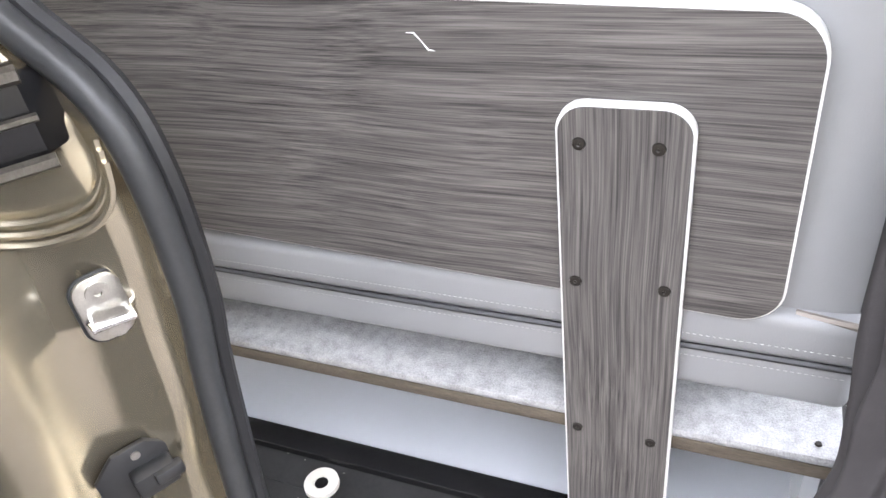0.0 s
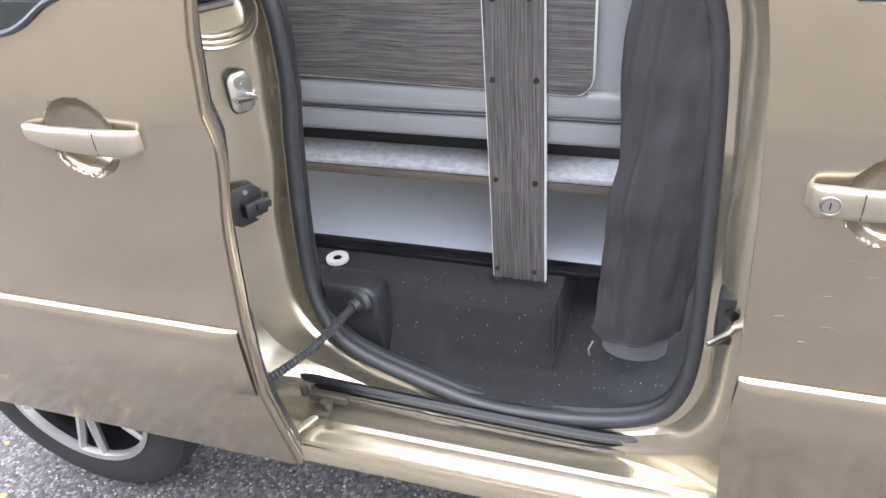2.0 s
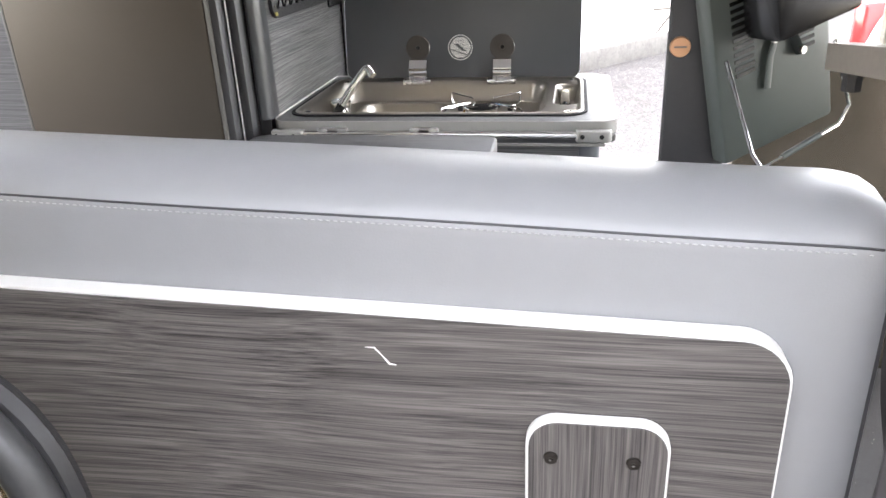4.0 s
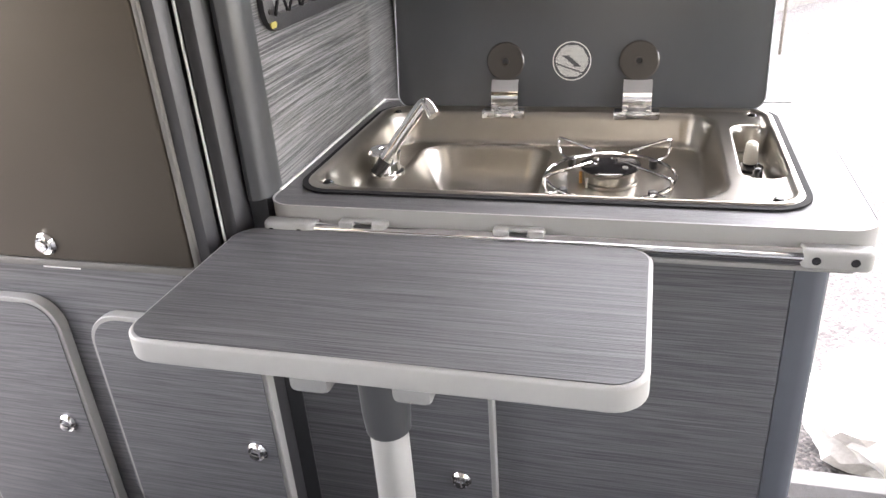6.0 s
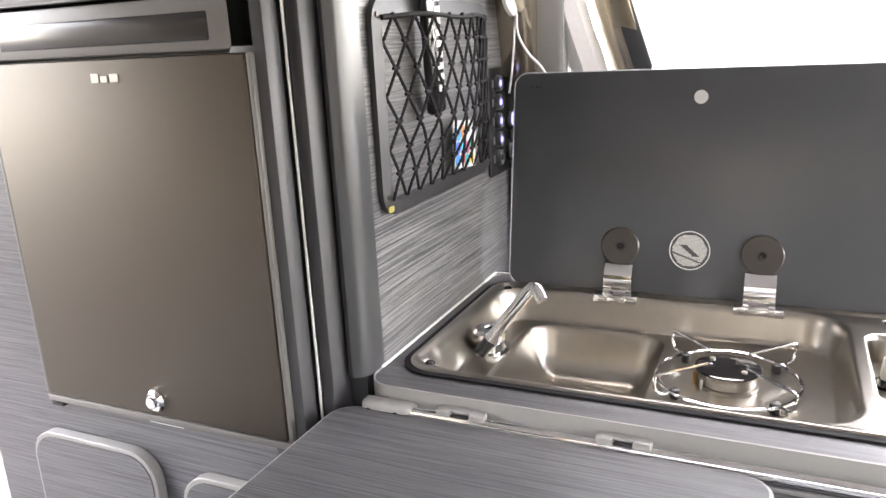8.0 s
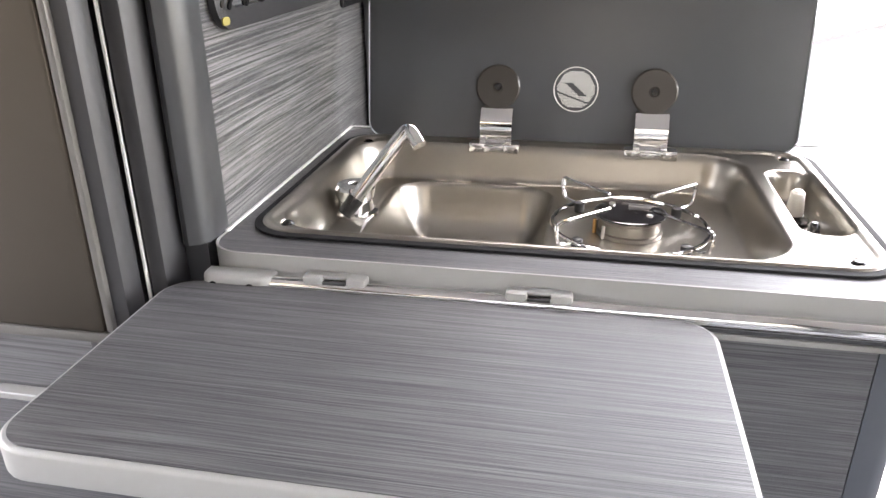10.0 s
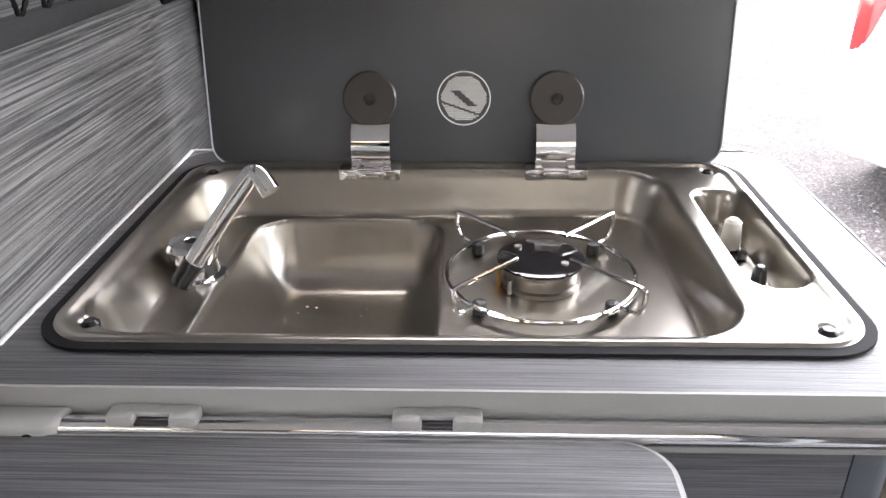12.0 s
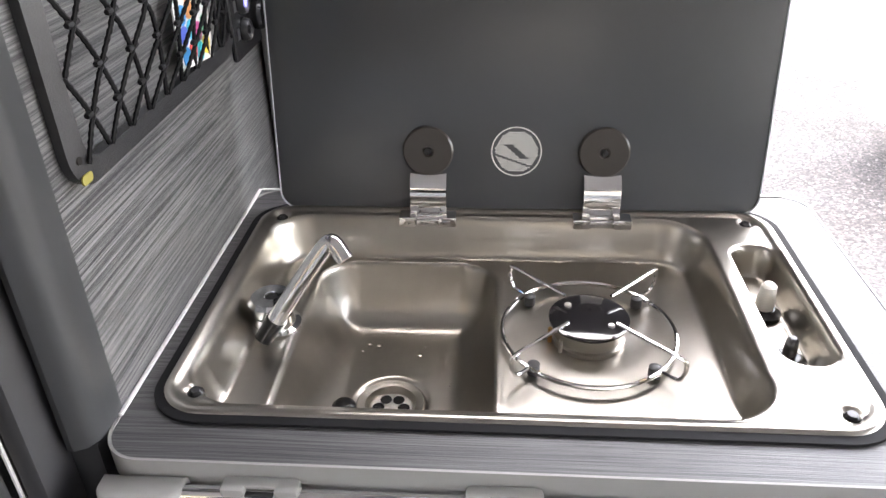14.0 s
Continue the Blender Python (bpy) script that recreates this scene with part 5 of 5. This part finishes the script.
sg = part("warning_ring", tube([LM @ Vector((-0.2415 + 0.0275 * math.cos(t), -0.0002, 0.071 + 0.0275 * math.sin(t))) for t in lin(0, 2 * math.pi, 49)[:-1]], 0.0008, 5, True), M["print"], lid, "white printed warning ring")
dots = bmesh.new()
for i in range(-12, 13):
    for j in range(-12, 13):
        x, z = i * 0.0021 + (0.00105 if j % 2 else 0), j * 0.0018
        if math.hypot(x, z) < 0.0235 and not (abs(x + z * 1.2) < 0.0045 and abs(z) < 0.008) and not abs(x * 0.35 + z + 0.0115) < 0.0012:
            v = [dots.verts.new(LM @ Vector((-0.2415 + x + a * 0.00084, -0.0006, 0.071 + z + b * 0.00074))) for a, b in ((-1, -1), (1, -1), (1, 1), (-1, 1))]
            dots.faces.new(v)
dd = part("warning_dots", dots, M["print"], lid, "white printed dots")
dd["kind"] = "stuff"
for i, w in enumerate((0.004, 0.006, 0.004)):
    part("small_mark", box(-0.487 + i * 0.0075, -0.487 + i * 0.0075 + w, -0.0008, -0.0002, 0.304, 0.308, m=LM), M["smoke"], lid, "faint grey mark")

# ---------- net pocket, switch panel, charger ----------
XP = -0.555
net = thing("net_pocket", "black framed net pocket on the cabinet side", "storage net")
fo, fi = rrect(0.893, 1.245, 1.406, 1.655, 0.030, 8), rrect(0.909, 1.229, 1.425, 1.637, 0.020, 8)
bmf = bmesh.new()
vs = [[bmf.verts.new((x, a, b)) for a, b in line] for line, x in ((fo, XP + 0.001), (fo, XP + 0.008), (fi, XP + 0.012), (fi, XP + 0.003))]
for k in range(4):
    a, b = vs[k], vs[(k + 1) % 4]
    for j in range(len(fo)):
        bmf.faces.new((a[j], a[(j + 1) % len(fo)], b[(j + 1) % len(fo)], b[j]))
part("frame", bmf, M["trim"], net, "black plastic frame")
for y, z in ((0.903, 1.430), (0.903, 1.635), (1.236, 1.43), (1.236, 1.635)):
    part("frame_screw", lathe([(0.0035, 0), (0.003, 0.0015), (0, 0.0015)], 10, Matrix.Translation((XP + 0.009, y, z)) @ Matrix.Rotation(radians(90), 4, "Y")), M["screw"], net)
part("tag", prism(rrect(0.900, 0.914, 1.4115, 1.4185, 0.003), "x", XP + 0.009, XP + 0.0102), mat("yellow_tag", (0.26, 0.22, 0.05), 0.6), net, "small yellow tag")


def bulge(y, z):
    return XP + 0.012 + 0.030 * max(0, math.sin(math.pi * (y - 0.909) / 0.32)) * min(1, max(0, (z - 1.425) / 0.08))


NY, NZ = 9, 7
for i in range(-NZ, NY + NZ):
    for s in (1, -1):
        pts = []
        for k in range(0, 85):
            z = 1.425 + 0.212 * k / 84
            y = 0.909 + 0.32 * (i + s * k / 84 * NZ * 0.5) / NY
            if 0.909 <= y <= 1.229:
                pts.append(Vector((bulge(y, z) + 0.001 * s, y, z)))
        if len(pts) > 1:
            part("net_cord", tube(pts, [0.0022 if j % 2 else 0.0016 for j in range(len(pts))], 6), M["cord"], net)
knot = []
for i in range(NY * 2 + 1):
    for k in range(1, NZ):
        y, z = 0.909 + 0.32 * i / NY / 2, 1.425 + 0.212 * k / NZ
        if (i + k) % 2 == 0 and 0.912 < y < 1.226:
            knot.append(tube([(bulge(y, z), y - 0.0075 + 0.003 * q, z) for q in range(6)], [0.0020, 0.0030, 0.0023, 0.0030, 0.0023, 0.0020], 6))
kn = part("net_knot", merge(*knot), M["cord"], net, "knotted cord crossings")
kn["kind"] = "stuff"
part("top_elastic", tube([(bulge(y, 1.637), y, 1.634 + 0.002 * math.sin(y * 40)) for y in lin(0.909, 1.229, 20)], 0.003, 6), M["cord"], net, "black elastic cord")

card = thing("colour_card", "white card printed with coloured spots in the net pocket", "card")
CM = Matrix.Translation((XP + 0.012, 1.125, 1.425)) @ Matrix.Rotation(radians(-6), 4, "X")
part("sheet", box(0, 0.0015, -0.040, 0.040, 0.004, 0.070, m=CM), M["plug"], card)
rc = random.Random(11)
for i, c in enumerate(((0.05, 0.3, 0.7), (0.7, 0.06, 0.05), (0.02, 0.45, 0.5), (0.75, 0.55, 0.05), (0.1, 0.15, 0.6), (0.05, 0.5, 0.65), (0.6, 0.1, 0.3), (0.1, 0.4, 0.2), (0.06, 0.35, 0.75), (0.7, 0.3, 0.1))):
    part("spot", lathe([(0.009, 0), (0.009, 0.0006), (0, 0.0006)], 12, CM @ Matrix.Translation((0.0016, -0.024 + 0.016 * (i % 4), 0.014 + 0.018 * (i // 4) + 0.004 * (i % 2))) @ Matrix.Rotation(radians(90), 4, "Y")), mat("spot_ink", c, 0.5), card)
rem = thing("black_remote", "black handset with pale key rows in the net pocket", "remote")
RM = Matrix.Translation((XP + 0.014, 1.025, 1.515)) @ Matrix.Rotation(radians(4), 4, "X")
part("body", box(0, 0.014, -0.020, 0.018, 0.0, 0.165, 0.006, m=RM), M["black"], rem)
for i in range(9):
    for j in range(3):
        part("key", box(0.014, 0.0152, 0.000 + 0.006 * j - 0.004, 0.004 + 0.006 * j - 0.004, 0.028 + 0.0135 * i, 0.036 + 0.0135 * i, m=RM), M["plug"], rem)

sw = thing("switch_panel", "black panel of round switches with blue lights", "switch panel")
part("plate", prism(rrect(1.250, 1.385, 1.390, 1.560, 0.006), "x", XP + 0.0005, XP + 0.006, 0.002), M["black"], sw)
RX = Matrix.Rotation(radians(90), 4, "Y")
for i in range(5):
    z = 1.418 + 0.0295 * i
    b = part("switch", lathe([(0.0125, 0), (0.0125, 0.004), (0.0105, 0.007), (0.0095, 0.005), (0, 0.005)], 22, Matrix.Translation((XP + 0.006, 1.288, z)) @ RX), M["alu"], sw, "round grey switch")
    part("light", lathe([(0.005, 0.005), (0.005, 0.0062), (0, 0.0062)], 14, Matrix.Translation((XP + 0.006, 1.288, z)) @ RX), M["blue_led" if i else "black"], b)
    part("legend", box(XP + 0.0061, XP + 0.0066, 1.262, 1.270, z - 0.006, z + 0.006), M["alu"], sw, "pale grey legend bar")
for i, z in enumerate((1.423, 1.475, 1.528)):
    b = part("socket", lathe([(0.018, 0), (0.018, 0.005), (0.015, 0.009), (0.0125, 0.007), (0, 0.007)], 26, Matrix.Translation((XP + 0.006, 1.340, z)) @ RX), M["black"], sw, "round black socket")
    if i == 1:
        part("display", lathe([(0.011, 0.007), (0.011, 0.0082), (0, 0.0082)], 20, Matrix.Translation((XP + 0.006, 1.340, z)) @ RX), M["blue_led"], b, "blue lit voltmeter")
usb = thing("charger_plug", "white round charger with a hanging cable", "charger")
part("puck", lathe([(0.018, 0), (0.019, 0.006), (0.015, 0.010), (0, 0.010)], 24, Matrix.Translation((-0.53, 1.29, 1.652)) @ Matrix.Rotation(radians(70), 4, "Y")), M["plug"], usb)
part("cable", tube(smooth_line([(-0.515, 1.29, 1.640), (-0.512, 1.285, 1.610), (-0.495, 1.282, 1.580), (-0.47, 1.285, 1.550), (-0.46, 1.285, 1.50)], 6), 0.0022, 6), M["plug"], usb)
part("cable_loop", tube(smooth_line([(-0.518, 1.29, 1.642), (-0.52, 1.29, 1.60), (-0.525, 1.29, 1.55), (-0.53, 1.29, 1.52)], 6), 0.0018, 6), M["plug"], usb)


# ---------- yard beyond the far door ----------
hall = thing("white_building", "long white rendered building across the yard", "building")
part("wall", box(-3.5, 16, 0.0, 0.3, 0.22, 4.6), M["render"], hall)
part("plinth", box(-3.5, 16, -0.06, 0.3, -0.05, 0.22, 0.02), M["kerb"], hall, "dark weathered plinth")
part("roof", box(-3.8, 16.3, -0.3, 2.8, 4.6, 4.8, 0.03), M["kerb"], hall)
w = part("window", box(-1.95, -0.75, -0.06, 0.02, 1.35, 2.35, 0.01), M["edge"], hall, "white framed window")
part("pane", box(-1.88, -0.82, -0.075, -0.055, 1.42, 2.28), M["glass"], w)
hall.rotation_euler.z = radians(52)
hall.location = (1.08, 9.1, 0)

stake = thing("garden_stake", "thin rusty garden stake with a crossbar", "stake", at=(0.92, 7.04, 0))
part("rod", tube([(0.92, 7.04, -0.05), (0.92, 7.04, 0.74)], 0.013, 6), M["dirtymetal"], stake)
part("crossbar", tube([(0.74, 7.04, 0.72), (1.01, 7.04, 0.74)], 0.012, 6), M["dirtymetal"], stake)
part("brace", tube([(0.78, 7.04, 0.50), (0.91, 7.04, 0.68)], 0.010, 6), M["dirtymetal"], stake)

car = thing("white_car", "white hatchback parked in the yard", "car", at=(2.07, 4.75, 0))


def loft(rows):
    bm = bmesh.new()
    v = [[bm.verts.new(p) for p in r] for r in rows]
    for a, b in zip(v, v[1:]):
        for i in range(len(a)):
            bm.faces.new((a[i], b[i], b[(i + 1) % len(a)], a[(i + 1) % len(a)]))
    bm.faces.new(v[0])
    bm.faces.new(v[-1])
    return bm


rows = []
for y, w, z0, z1, tw in ((4.75, 0.62, 0.38, 0.72, 0.60), (4.85, 0.78, 0.26, 0.95, 0.70), (5.1, 0.85, 0.20, 1.30, 0.66), (5.6, 0.88, 0.20, 1.46, 0.60), (7.0, 0.88, 0.2, 1.44, 0.60), (7.7, 0.88, 0.2, 1.0, 0.74), (8.5, 0.84, 0.2, 0.88, 0.72), (8.7, 0.7, 0.3, 0.7, 0.6)):
    m_ = 0.5 * (z0 + z1)
    rows.append([(2.85 + a * w, y, z) for a, z in ((-0.85, z0), (0.85, z0), (1, z0 + 0.15), (1, m_), (tw / w, z1 - 0.06), (tw / w * 0.9, z1), (-tw / w * 0.9, z1), (-tw / w, z1 - 0.06), (-1, m_), (-1, z0 + 0.15))])
body = loft(rows)
bmesh.ops.bevel(body, geom=list(body.edges), offset=0.03, segments=2, affect="EDGES", clamp_overlap=True)
part("body", body, M["whitepaint"], car, sharp=60)
part("boot_seam", tube([(2.36, 4.757, 0.655), (2.85, 4.745, 0.64), (3.34, 4.757, 0.655)], 0.004, 6), M["trim"], car, "dark boot lid seam")
for x in (2.27, 3.43):
    part("tail_light", box(x - 0.05, x + 0.05, 4.775, 4.95, 0.73, 1.08, 0.03), M["red"], car, "red tail light")
for x in (2.06, 3.64):
    for y in (5.55, 7.9):
        wl = part("wheel", lathe([(0.30, -0.09), (0.31, -0.05), (0.31, 0.05), (0.30, 0.09), (0.2, 0.10), (0, 0.08)], 32, Matrix.Translation((x, y, 0.31)) @ Matrix.Rotation(radians(90 if x > 3 else -90), 4, "Y")), M["tyre"], car)
        part("hub", lathe([(0.19, 0.095), (0.18, 0.105), (0, 0.10)], 24, Matrix.Translation((x, y, 0.31)) @ Matrix.Rotation(radians(90 if x > 3 else -90), 4, "Y")), M["alloy"], wl)

car.rotation_euler.z = radians(-69)
car.location = (1.42, 4.16, 0)

bag = thing("plastic_bag", "crumpled clear plastic bag on the gravel", "bag", at=(0.55, 2.0, 0))
bb = bmesh.new()
bmesh.ops.create_icosphere(bb, subdivisions=4, radius=1.0)
for v in bb.verts:
    k = 1 + 0.28 * noise.noise(v.co * 1.7) + 0.14 * noise.noise(v.co * 5) + 0.07 * abs(noise.noise(v.co * 11))
    v.co = Vector((0.60 + v.co.x * 0.24 * k, 1.98 + v.co.y * 0.2 * k, max(0.0, 0.15 + v.co.z * 0.19 * k)))
film = mat("clear_film", (0.75, 0.75, 0.75), 0.12, coat=0.5, var=0.35, vscale=14)
part("film", bb, film, bag, sharp=25)
plank = thing("timber_plank", "orange-brown timber edging plank on the ground", "plank", at=(-3.6, 2.2, 0))
part("board", box(-4.6, -3.2, -0.02, 0.02, 0, 0.10, 0.004, m=Matrix.Translation((-3.6, 2.1, 0)) @ Matrix.Rotation(radians(58), 4, "Z") @ Matrix.Translation((3.9, 0, 0))), M["timber"], plank)
